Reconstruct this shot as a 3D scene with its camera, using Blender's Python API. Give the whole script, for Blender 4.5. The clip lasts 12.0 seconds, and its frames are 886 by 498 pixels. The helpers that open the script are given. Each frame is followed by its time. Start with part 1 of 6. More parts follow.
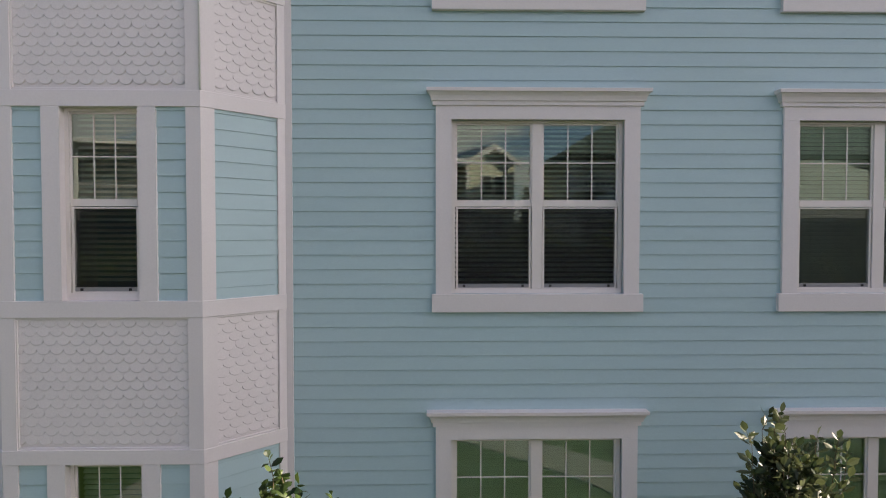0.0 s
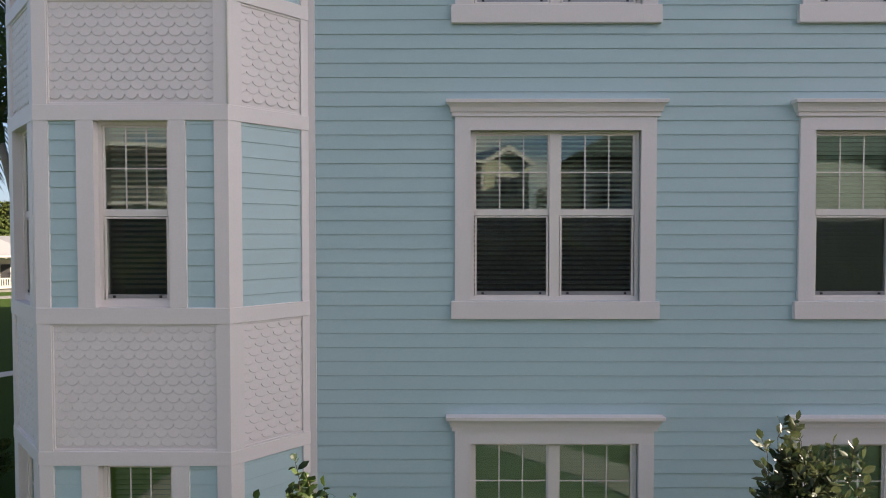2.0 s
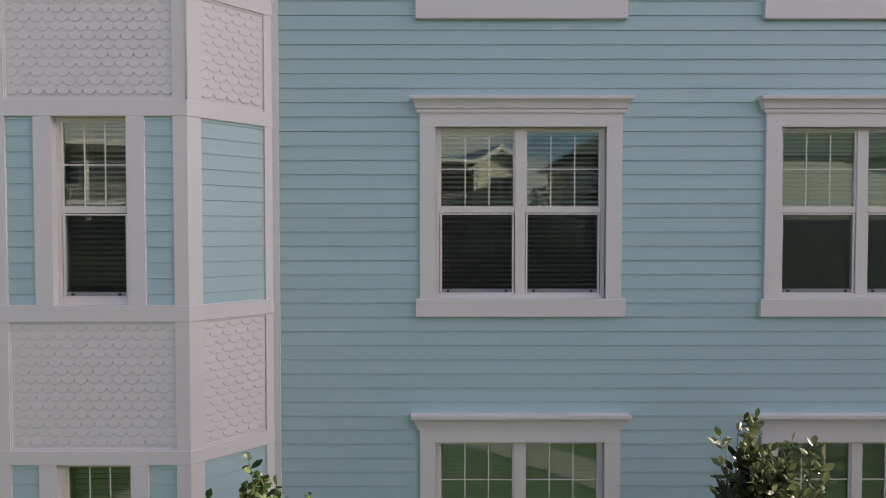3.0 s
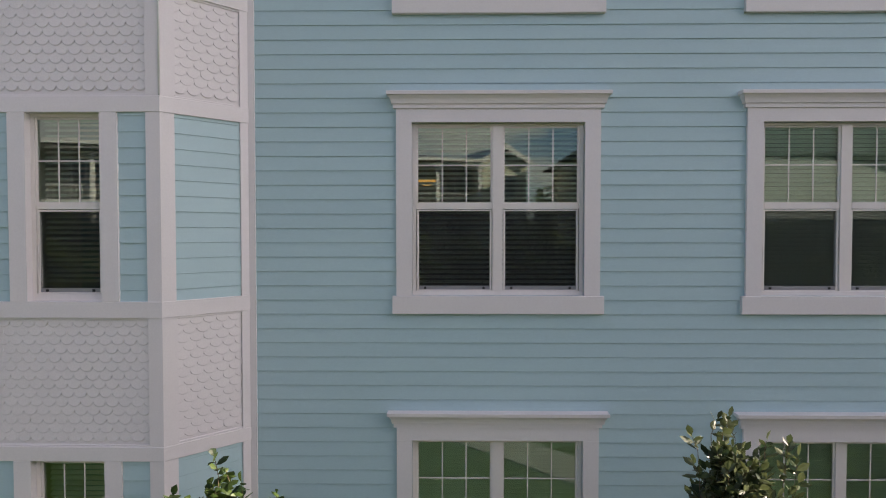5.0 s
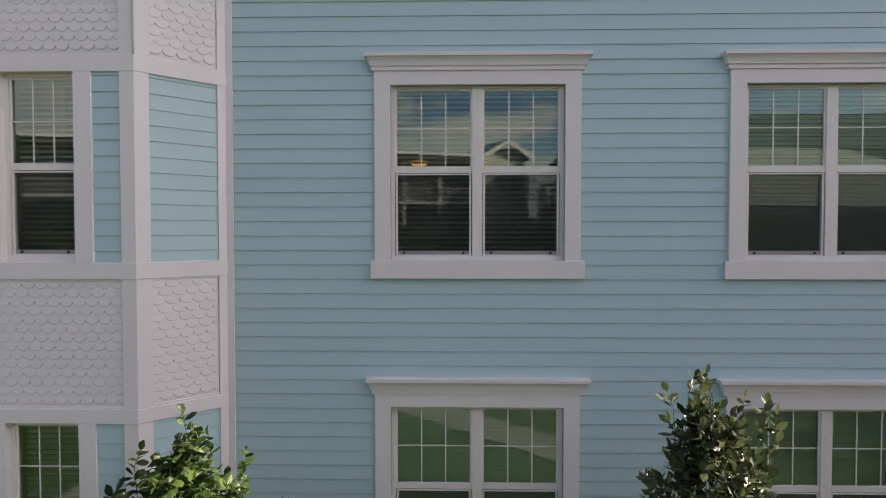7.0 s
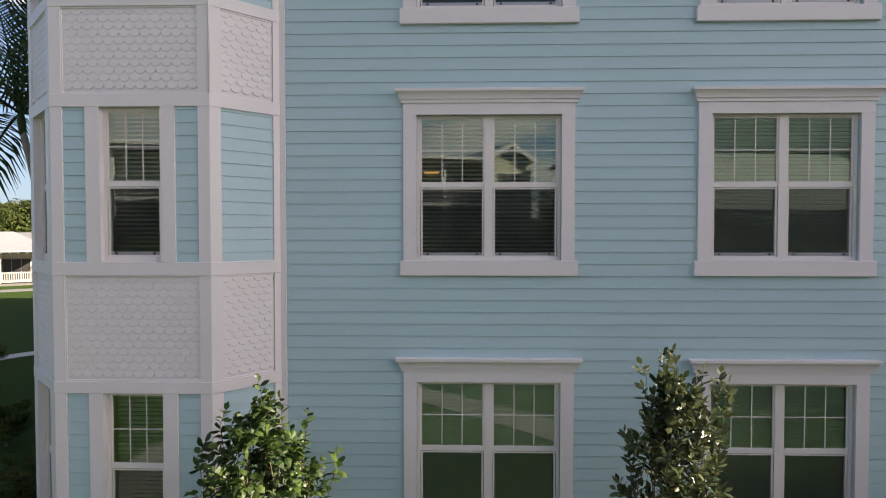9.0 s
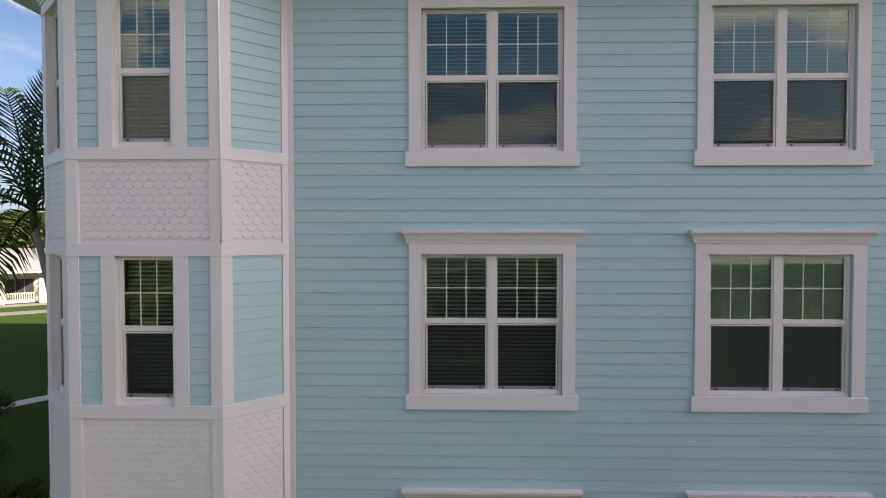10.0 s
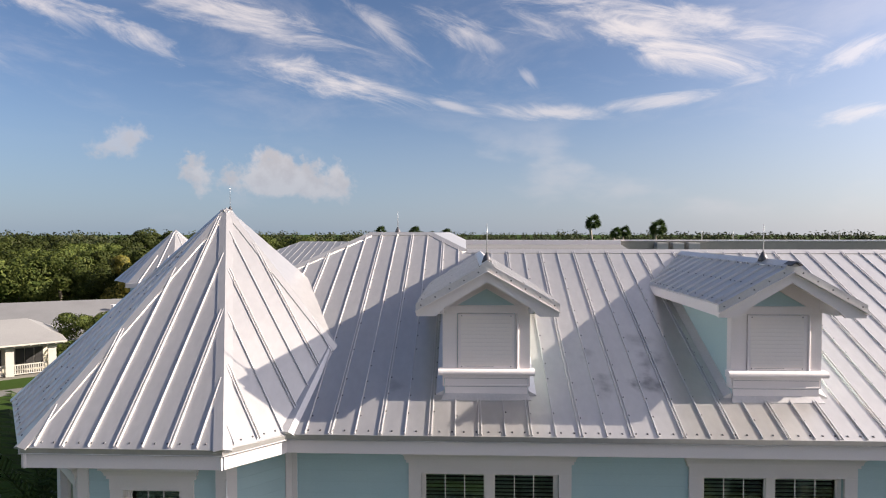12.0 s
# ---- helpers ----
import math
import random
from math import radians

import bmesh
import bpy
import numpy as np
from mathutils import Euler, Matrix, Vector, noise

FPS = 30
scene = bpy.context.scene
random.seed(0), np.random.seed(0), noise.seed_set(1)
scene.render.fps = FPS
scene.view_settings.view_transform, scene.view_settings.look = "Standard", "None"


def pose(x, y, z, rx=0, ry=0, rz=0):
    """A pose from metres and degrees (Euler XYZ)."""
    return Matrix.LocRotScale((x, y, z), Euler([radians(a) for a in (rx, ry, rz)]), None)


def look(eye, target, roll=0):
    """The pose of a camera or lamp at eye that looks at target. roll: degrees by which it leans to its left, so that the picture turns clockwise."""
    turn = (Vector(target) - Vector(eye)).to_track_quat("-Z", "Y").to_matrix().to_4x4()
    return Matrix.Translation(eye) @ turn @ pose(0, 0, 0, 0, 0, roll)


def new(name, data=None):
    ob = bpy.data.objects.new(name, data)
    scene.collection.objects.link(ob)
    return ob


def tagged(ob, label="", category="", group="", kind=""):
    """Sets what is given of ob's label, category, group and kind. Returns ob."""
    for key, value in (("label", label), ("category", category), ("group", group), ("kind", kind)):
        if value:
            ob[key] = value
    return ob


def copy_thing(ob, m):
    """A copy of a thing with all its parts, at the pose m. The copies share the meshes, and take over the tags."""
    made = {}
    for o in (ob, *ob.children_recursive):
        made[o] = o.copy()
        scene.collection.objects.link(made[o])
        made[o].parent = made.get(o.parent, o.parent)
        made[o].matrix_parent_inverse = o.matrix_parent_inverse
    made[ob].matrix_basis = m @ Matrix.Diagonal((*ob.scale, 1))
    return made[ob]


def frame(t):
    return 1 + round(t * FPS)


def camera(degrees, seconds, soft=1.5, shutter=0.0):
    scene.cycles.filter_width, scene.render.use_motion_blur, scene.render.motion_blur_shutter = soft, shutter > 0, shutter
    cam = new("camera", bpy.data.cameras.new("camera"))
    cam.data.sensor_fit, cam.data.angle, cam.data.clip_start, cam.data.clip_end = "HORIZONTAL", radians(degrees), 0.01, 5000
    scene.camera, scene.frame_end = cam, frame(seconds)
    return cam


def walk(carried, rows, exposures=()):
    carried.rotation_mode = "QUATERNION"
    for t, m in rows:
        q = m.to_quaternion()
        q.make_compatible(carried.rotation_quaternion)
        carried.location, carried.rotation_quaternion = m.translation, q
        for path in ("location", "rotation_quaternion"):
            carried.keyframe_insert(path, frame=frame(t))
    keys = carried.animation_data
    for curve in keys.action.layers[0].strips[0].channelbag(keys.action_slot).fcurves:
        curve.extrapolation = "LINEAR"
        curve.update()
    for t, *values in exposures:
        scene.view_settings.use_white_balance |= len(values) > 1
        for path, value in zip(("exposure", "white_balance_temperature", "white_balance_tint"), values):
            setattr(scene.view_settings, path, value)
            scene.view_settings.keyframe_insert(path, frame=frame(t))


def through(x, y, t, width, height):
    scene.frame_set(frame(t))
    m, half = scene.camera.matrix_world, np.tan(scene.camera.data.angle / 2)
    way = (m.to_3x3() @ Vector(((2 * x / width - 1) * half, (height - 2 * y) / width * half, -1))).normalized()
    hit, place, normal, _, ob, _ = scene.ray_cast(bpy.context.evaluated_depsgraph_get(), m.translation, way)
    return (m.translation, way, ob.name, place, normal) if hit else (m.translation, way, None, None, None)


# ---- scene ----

# ---- camera ----
cam = camera(72.0, 12.0, soft=1.1)
# seconds, x, y, z, yaw, pitch, roll
ROWS = [
    (0.0, -1.199, -6.860, 5.108, -1.12, -1.65, 0.0),
    (0.5, -1.209, -6.856, 5.147, -0.77, -1.64, 0.0),
    (1.0, -1.600, -6.912, 5.192, 0.00, -1.65, 0.0),
    (1.5, -1.347, -6.957, 5.208, -0.13, -1.65, 0.0),
    (2.0, -1.260, -7.008, 5.205, 0.20, -1.65, 0.0),
    (2.5, -0.627, -6.995, 5.209, 0.07, -1.65, 0.0),
    (3.0, -0.896, -6.962, 5.172, -0.10, -1.64, 0.0),
    (3.2, -1.027, -6.949, 5.162, 0.04, -1.64, 0.0),
    (4.8, -0.673, -6.931, 5.137, 0.74, -1.64, 0.0),
    (5.0, -0.531, -6.909, 5.132, 0.74, -1.64, 0.0),
    (5.5, -0.312, -6.866, 5.098, 0.87, -1.65, 0.0),
    (6.0, -0.223, -6.929, 5.050, 0.91, -1.65, 0.0),
    (6.5, -0.188, -6.903, 4.862, 1.23, -1.64, 0.0),
    (7.0, -0.231, -6.839, 4.729, 1.28, -1.64, 0.0),
    (7.2, -0.253, -6.819, 4.699, 1.29, -1.64, 0.0),
    (8.0, -0.290, -7.380, 4.530, 1.48, -1.64, 0.0),
    (8.8, -0.332, -8.033, 4.656, 1.60, -1.64, 0.0),
    (9.0, -0.402, -8.234, 4.793, 1.48, -1.63, 0.0),
    (9.5, -0.461, -8.422, 5.722, 1.58, -1.62, 0.0),
    (10.0, -0.449, -8.430, 6.667, 1.54, -1.63, 0.0),
    (10.5, -0.389, -8.401, 7.138, 1.80, -1.62, 0.0),
    (10.7, -0.395, -8.395, 7.646, 1.79, -1.63, 0.0),
    (11.0, -0.415, -8.388, 8.728, 1.78, -1.64, 0.0),
    (11.5, -0.388, -8.462, 10.927, 2.02, -1.65, 0.0),
    (12.0, -0.352, -8.558, 13.133, 2.06, -1.64, 0.0),
]
EXPOSURES = [(0.0, 1.79, 7300, 17), (6.0, 1.78, 7250, 16.5), (7.0, 1.77, 7200, 16.5), (9.0, 1.86, 7300, 17), (10.5, 1.84, 7350, 17.5), (11.0, 1.78, 7350, 18), (11.5, 1.49, 7180, 17), (12.0, 1.19, 6870, 15)]
walk(cam, [(t, pose(x, y, z, 90 + pitch, roll, yaw)) for t, x, y, z, yaw, pitch, roll in ROWS], EXPOSURES)

# ---- world and sun ----
SUN_EL, SUN_AZ = 25.7, 0.4  # azimuth from +x towards +y
world = bpy.data.worlds.new("sky")
scene.world = world
world.use_nodes = True
wn, wl = world.node_tree.nodes, world.node_tree.links
wn.clear()
w_out = wn.new("ShaderNodeOutputWorld")
w_bg = wn.new("ShaderNodeBackground")
w_bg.inputs["Strength"].default_value = 0.055
sky = wn.new("ShaderNodeTexSky")
sky.sky_type = "NISHITA"
sky.sun_disc = False
sky.sun_elevation = radians(SUN_EL)
sky.sun_rotation = radians(90 - SUN_AZ)
sky.air_density, sky.dust_density, sky.ozone_density = 0.8, 0.7, 4.0


def wmath(op, a, b=None):
    n = wn.new("ShaderNodeMath")
    n.operation = op
    for slot, v in zip(n.inputs, (a, b)):
        if v is None:
            continue
        if isinstance(v, (int, float)):
            slot.default_value = v
        else:
            wl.new(v, slot)
    return n.outputs[0]


def wnoise(vec, scale, detail, rough, distort=0.0):
    n = wn.new("ShaderNodeTexNoise")
    wl.new(vec, n.inputs["Vector"])
    for key, v in (("Scale", scale), ("Detail", detail), ("Roughness", rough), ("Distortion", distort)):
        n.inputs[key].default_value = v
    return n.outputs["Fac"]


def wramp(fac, lo, hi):
    n = wn.new("ShaderNodeMapRange")
    n.interpolation_type = "SMOOTHSTEP"
    wl.new(fac, n.inputs["Value"])
    n.inputs["From Min"].default_value, n.inputs["From Max"].default_value = lo, hi
    return n.outputs["Result"]


w_co = wn.new("ShaderNodeTexCoord")
w_sep = wn.new("ShaderNodeSeparateXYZ")
wl.new(w_co.outputs["Generated"], w_sep.inputs[0])
up = wmath("MAXIMUM", w_sep.outputs["Z"], 0.02)
# high thin cloud lies on a flat layer far above
w_lay = wn.new("ShaderNodeCombineXYZ")
wl.new(wmath("DIVIDE", w_sep.outputs["X"], wmath("ADD", up, 0.06)), w_lay.inputs[0])
wl.new(wmath("DIVIDE", w_sep.outputs["Y"], wmath("ADD", up, 0.06)), w_lay.inputs[1])
w_map = wn.new("ShaderNodeMapping")
w_map.inputs["Location"].default_value = (0.35, 0.4, 0.0)
w_map.inputs["Rotation"].default_value = (0, 0, radians(14))
w_map.inputs["Scale"].default_value = (1.0, 0.72, 1.0)
wl.new(w_lay.outputs[0], w_map.inputs["Vector"])
cirrus = wmath("MULTIPLY", wramp(wnoise(w_map.outputs[0], 1.25, 10, 0.64, 0.35), 0.45, 0.69), wramp(w_sep.outputs["Z"], 0.10, 0.24))
# heaped cloud, sparse ahead and thick over the far side
w_low = wn.new("ShaderNodeMapping")
w_low.inputs["Location"].default_value = (1.30, 0.55, 0.3)
w_low.inputs["Scale"].default_value = (1.0, 1.0, 2.2)
wl.new(w_co.outputs["Generated"], w_low.inputs["Vector"])
heaps = wnoise(w_low.outputs[0], 3.2, 8, 0.5)
ahead = wramp(w_sep.outputs["Y"], -0.35, 0.35)
low = wmath("MULTIPLY", wmath("SUBTRACT", 1.0, wmath("MULTIPLY", ahead, wramp(w_sep.outputs["Z"], 0.10, 0.20))), wmath("SUBTRACT", 1.0, wramp(w_sep.outputs["Z"], 0.45, 0.70)))
heap = wmath("MULTIPLY", wramp(wmath("ADD", heaps, wmath("MULTIPLY", wmath("SUBTRACT", 1.0, ahead), 0.03)), 0.54, 0.66), wmath("MULTIPLY", low, wramp(w_sep.outputs["Z"], 0.0, 0.05)))


def layer(under, cover, colour):
    mx = wn.new("ShaderNodeMix")
    mx.data_type = "RGBA"
    wl.new(cover, mx.inputs[0])
    wl.new(under, mx.inputs[6])
    mx.inputs[7].default_value = (*colour, 1)
    return mx.outputs[2]


# two single heaps low over the woods
w_dir = w_co.outputs["Generated"]


def heap_at(centre, wide, tall):
    sub = wn.new("ShaderNodeVectorMath")
    sub.operation = "SUBTRACT"
    wl.new(w_dir, sub.inputs[0])
    sub.inputs[1].default_value = centre
    mul = wn.new("ShaderNodeVectorMath")
    mul.operation = "MULTIPLY"
    wl.new(sub.outputs[0], mul.inputs[0])
    mul.inputs[1].default_value = (1 / wide, 1 / wide, 1 / tall)
    ln = wn.new("ShaderNodeVectorMath")
    ln.operation = "LENGTH"
    wl.new(mul.outputs[0], ln.inputs[0])
    puff = wmath("ADD", wmath("SUBTRACT", 1.0, ln.outputs["Value"]), wmath("MULTIPLY", wmath("SUBTRACT", wnoise(w_dir, 19, 8, 0.6), 0.5), 2.9))
    return wramp(puff, 0.0, 0.55)


single = wmath("MAXIMUM", heap_at((-0.3, 0.95, 0.087), 0.150, 0.040), wmath("MULTIPLY", heap_at((-0.499, 0.858, 0.123), 0.050, 0.032), 0.6))
high_sky = layer(sky.outputs[0], wmath("MULTIPLY", cirrus, wmath("ADD", 0.12, wmath("MULTIPLY", ahead, 0.04))), (6.9, 6.6, 6.7))
# long combed streaks of high cloud over the woods, on the plane u = x/y, v = z/y
ahead_y = wmath("MAXIMUM", w_sep.outputs["Y"], 0.05)
plane_u, plane_v = wmath("DIVIDE", w_sep.outputs["X"], ahead_y), wmath("DIVIDE", w_sep.outputs["Z"], ahead_y)
streaks = None
for cu, cv, turn, length, width, amount in ((-0.665, 0.361, -19, 0.194, 0.030, 0.85), (-0.366, 0.353, -17, 0.204, 0.033, 0.95), (-0.210, 0.244, -14, 0.182, 0.024, 0.95), (-0.127, 0.325, -38, 0.096, 0.019, 0.60), (0.004, 0.321, -25, 0.086, 0.028, 0.70), (0.295, 0.320, -11, 0.252, 0.054, 1.00), (0.394, 0.334, -9, 0.139, 0.028, 0.80), (0.141, 0.192, -3, 0.113, 0.016, 0.80), (0.315, 0.209, 7, 0.119, 0.014, 0.70), (0.462, 0.251, 10, 0.040, 0.017, 0.60), (0.620, 0.287, 22, 0.088, 0.024, 0.70), (0.622, 0.189, 10, 0.083, 0.017, 0.75), (-0.026, 0.207, -16, 0.058, 0.008, 0.60), (0.102, 0.250, -41, 0.027, 0.011, 0.45), (-0.805, 0.302, -31, 0.061, 0.028, 0.35)):
    du, dv = wmath("SUBTRACT", plane_u, cu), wmath("SUBTRACT", plane_v, cv)
    ca, sa = math.cos(radians(turn)), math.sin(radians(turn))
    along = wmath("ADD", wmath("MULTIPLY", du, ca), wmath("MULTIPLY", dv, sa))
    across = wmath("SUBTRACT", wmath("MULTIPLY", dv, ca), wmath("MULTIPLY", du, sa))
    far_out = wmath("SQRT", wmath("ADD", wmath("POWER", wmath("DIVIDE", along, length), 2.0), wmath("POWER", wmath("DIVIDE", across, width), 2.0)))
    comb = wn.new("ShaderNodeCombineXYZ")
    wl.new(wmath("MULTIPLY", along, 5.0), comb.inputs[0])
    wl.new(wmath("ADD", wmath("MULTIPLY", across, 19.0), cu * 30), comb.inputs[1])
    wisp = wnoise(comb.outputs[0], 1.0, 9, 0.66, 0.9)
    cover = wmath("MULTIPLY", wramp(wmath("ADD", wmath("SUBTRACT", 1.0, far_out), wmath("MULTIPLY", wmath("SUBTRACT", wisp, 0.5), 3.4)), -0.05, 1.15), amount)
    streaks = cover if streaks is None else wmath("MAXIMUM", streaks, cover)
high_sky = layer(high_sky, wmath("MULTIPLY", wmath("MULTIPLY", streaks, 0.81), wramp(w_sep.outputs["Y"], 0.2, 0.4)), (7.2, 6.9, 6.9))
full_sky = layer(high_sky, wmath("MULTIPLY", heap, wmath("SUBTRACT", 0.9, wmath("MULTIPLY", ahead, 0.45))), (7.4, 7.0, 6.9))
full_sky = layer(full_sky, wmath("MULTIPLY", single, 0.72), (7.4, 6.7, 6.3))
full_sky = layer(full_sky, wmath("MULTIPLY", single, wmath("MULTIPLY", wramp(wnoise(w_dir, 24, 5, 0.55), 0.40, 0.62), 0.75)), (4.7, 4.4, 4.4))
# banks of cloud over the far side, mirrored in the windows
bank = wmath("MAXIMUM", heap_at((-0.40, -0.90, 0.175), 0.42, 0.13), heap_at((0.47, -0.87, 0.125), 0.09, 0.04))
full_sky = layer(full_sky, wmath("MULTIPLY", bank, 0.85), (7.0, 6.4, 6.2))
# pale haze towards the horizon, bluer away from the sun
haze_mix = wn.new("ShaderNodeMix")
haze_mix.data_type = "RGBA"
wl.new(wramp(w_sep.outputs["X"], -0.5, 0.6), haze_mix.inputs[0])
haze_mix.inputs[6].default_value = (2.3, 3.2, 4.3, 1)
haze_mix.inputs[7].default_value = (3.6, 4.1, 4.8, 1)
haze = wn.new("ShaderNodeMix")
haze.data_type = "RGBA"
wl.new(wmath("MULTIPLY", wmath("SUBTRACT", 1.0, wramp(w_sep.outputs["Z"], -0.02, 0.26)), wmath("ADD", 0.35, wmath("MULTIPLY", ahead, 0.40))), haze.inputs[0])
wl.new(full_sky, haze.inputs[6])
wl.new(haze_mix.outputs[2], haze.inputs[7])
# thin bright veil round the sun
w_dot = wn.new("ShaderNodeVectorMath")
w_dot.operation = "DOT_PRODUCT"
wl.new(w_dir, w_dot.inputs[0])
w_dot.inputs[1].default_value = (math.cos(radians(SUN_EL)) * math.cos(radians(SUN_AZ)), math.cos(radians(SUN_EL)) * math.sin(radians(SUN_AZ)), math.sin(radians(SUN_EL)))
veil = wn.new("ShaderNodeMix")
veil.data_type, veil.blend_type = "RGBA", "ADD"
wl.new(wmath("POWER", wmath("MAXIMUM", w_dot.outputs["Value"], 0.0), 3.1), veil.inputs[0])
wl.new(haze.outputs[2], veil.inputs[6])
veil.inputs[7].default_value = (9.0, 8.3, 7.9, 1)
wl.new(veil.outputs[2], w_bg.inputs["Color"])
wl.new(w_bg.outputs[0], w_out.inputs[0])

sun_data = bpy.data.lights.new("sun", "SUN")
sun_data.energy, sun_data.angle, sun_data.color = 5.0, radians(0.5), (1.0, 0.92, 0.82)
sun = new("sun", sun_data)
sun_dir = Vector((math.cos(radians(SUN_EL)) * math.cos(radians(SUN_AZ)), math.cos(radians(SUN_EL)) * math.sin(radians(SUN_AZ)), math.sin(radians(SUN_EL))))
sun.matrix_world = look(sun_dir * 60, (0, 0, 0))


# ---- materials ----
def mat_nodes(name):
    m = bpy.data.materials.new(name)
    m.use_nodes = True
    n = m.node_tree.nodes
    return m, n, m.node_tree.links, n["Principled BSDF"]


def surface(name, colour, rough=0.6, metal=0.0, grain=40.0, stain=1.2, vary=0.10, dirt=0.10, bump=0.15, stretch=(1, 1, 1), tint=None, each=0.0, spec=0.5, spots=()):
    """Paint, metal, wood or stone: a base colour with fine grain and broad weathering, and a fine relief."""
    m, n, l, b = mat_nodes(name)
    co = n.new("ShaderNodeTexCoord")
    mp = n.new("ShaderNodeMapping")
    mp.inputs["Scale"].default_value = stretch
    geo = n.new("ShaderNodeNewGeometry")
    l.new(geo.outputs["Position"], mp.inputs["Vector"])
    fine = n.new("ShaderNodeTexNoise")
    fine.inputs["Scale"].default_value, fine.inputs["Detail"].default_value = grain, 6
    l.new(mp.outputs[0], fine.inputs["Vector"])
    broad = n.new("ShaderNodeTexNoise")
    broad.inputs["Scale"].default_value, broad.inputs["Detail"].default_value, broad.inputs["Roughness"].default_value = stain, 8, 0.65
    l.new(mp.outputs[0], broad.inputs["Vector"])
    mr = n.new("ShaderNodeMapRange")
    l.new(fine.outputs["Fac"], mr.inputs["Value"])
    mr.inputs["From Min"].default_value, mr.inputs["From Max"].default_value = 0.3, 0.7
    mr.inputs["To Min"].default_value, mr.inputs["To Max"].default_value = 1 - vary, 1 + vary * 0.5
    dr = n.new("ShaderNodeMapRange")
    l.new(broad.outputs["Fac"], dr.inputs["Value"])
    dr.inputs["From Min"].default_value, dr.inputs["From Max"].default_value = 0.42, 0.75
    dr.inputs["To Min"].default_value, dr.inputs["To Max"].default_value = 0.0, dirt
    mix = n.new("ShaderNodeMix")
    mix.data_type = "RGBA"
    l.new(dr.outputs[0], mix.inputs[0])
    mix.inputs[6].default_value = (*colour, 1)
    mix.inputs[7].default_value = (*(tint or tuple(c * 0.45 for c in colour)), 1)
    mul = n.new("ShaderNodeMix")
    mul.data_type, mul.blend_type = "RGBA", "MULTIPLY"
    mul.inputs[0].default_value = 1.0
    l.new(mix.outputs[2], mul.inputs[6])
    l.new(mr.outputs[0], mul.inputs[7])
    last = mul.outputs[2]
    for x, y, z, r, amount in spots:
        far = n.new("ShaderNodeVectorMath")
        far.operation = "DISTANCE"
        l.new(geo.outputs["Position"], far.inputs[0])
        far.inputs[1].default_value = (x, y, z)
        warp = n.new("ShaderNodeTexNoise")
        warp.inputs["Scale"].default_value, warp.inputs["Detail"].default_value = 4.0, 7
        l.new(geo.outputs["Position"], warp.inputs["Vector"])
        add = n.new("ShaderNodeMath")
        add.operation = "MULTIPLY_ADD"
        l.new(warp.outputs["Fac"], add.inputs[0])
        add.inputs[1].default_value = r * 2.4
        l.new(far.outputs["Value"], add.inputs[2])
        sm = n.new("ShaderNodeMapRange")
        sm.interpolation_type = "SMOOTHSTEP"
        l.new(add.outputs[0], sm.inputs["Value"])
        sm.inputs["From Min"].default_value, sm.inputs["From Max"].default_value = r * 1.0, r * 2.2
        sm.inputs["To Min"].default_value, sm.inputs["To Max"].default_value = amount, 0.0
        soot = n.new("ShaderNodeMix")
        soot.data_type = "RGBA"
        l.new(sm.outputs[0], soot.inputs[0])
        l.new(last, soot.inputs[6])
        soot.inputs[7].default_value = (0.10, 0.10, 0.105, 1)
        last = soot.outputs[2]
    if each:
        oi = n.new("ShaderNodeObjectInfo")
        er = n.new("ShaderNodeMapRange")
        l.new(oi.outputs["Random"], er.inputs["Value"])
        er.inputs["To Min"].default_value, er.inputs["To Max"].default_value = 1 - each, 1 + each
        mu2 = n.new("ShaderNodeMix")
        mu2.data_type, mu2.blend_type = "RGBA", "MULTIPLY"
        mu2.inputs[0].default_value = 1.0
        l.new(last, mu2.inputs[6])
        l.new(er.outputs[0], mu2.inputs[7])
        last = mu2.outputs[2]
    l.new(last, b.inputs["Base Color"])
    b.inputs["Roughness"].default_value, b.inputs["Metallic"].default_value = rough, metal
    b.inputs["Specular IOR Level"].default_value = spec
    if bump:
        bp = n.new("ShaderNodeBump")
        bp.inputs["Strength"].default_value, bp.inputs["Distance"].default_value = bump, 0.004
        l.new(fine.outputs["Fac"], bp.inputs["Height"])
        l.new(bp.outputs[0], b.inputs["Normal"])
    return m


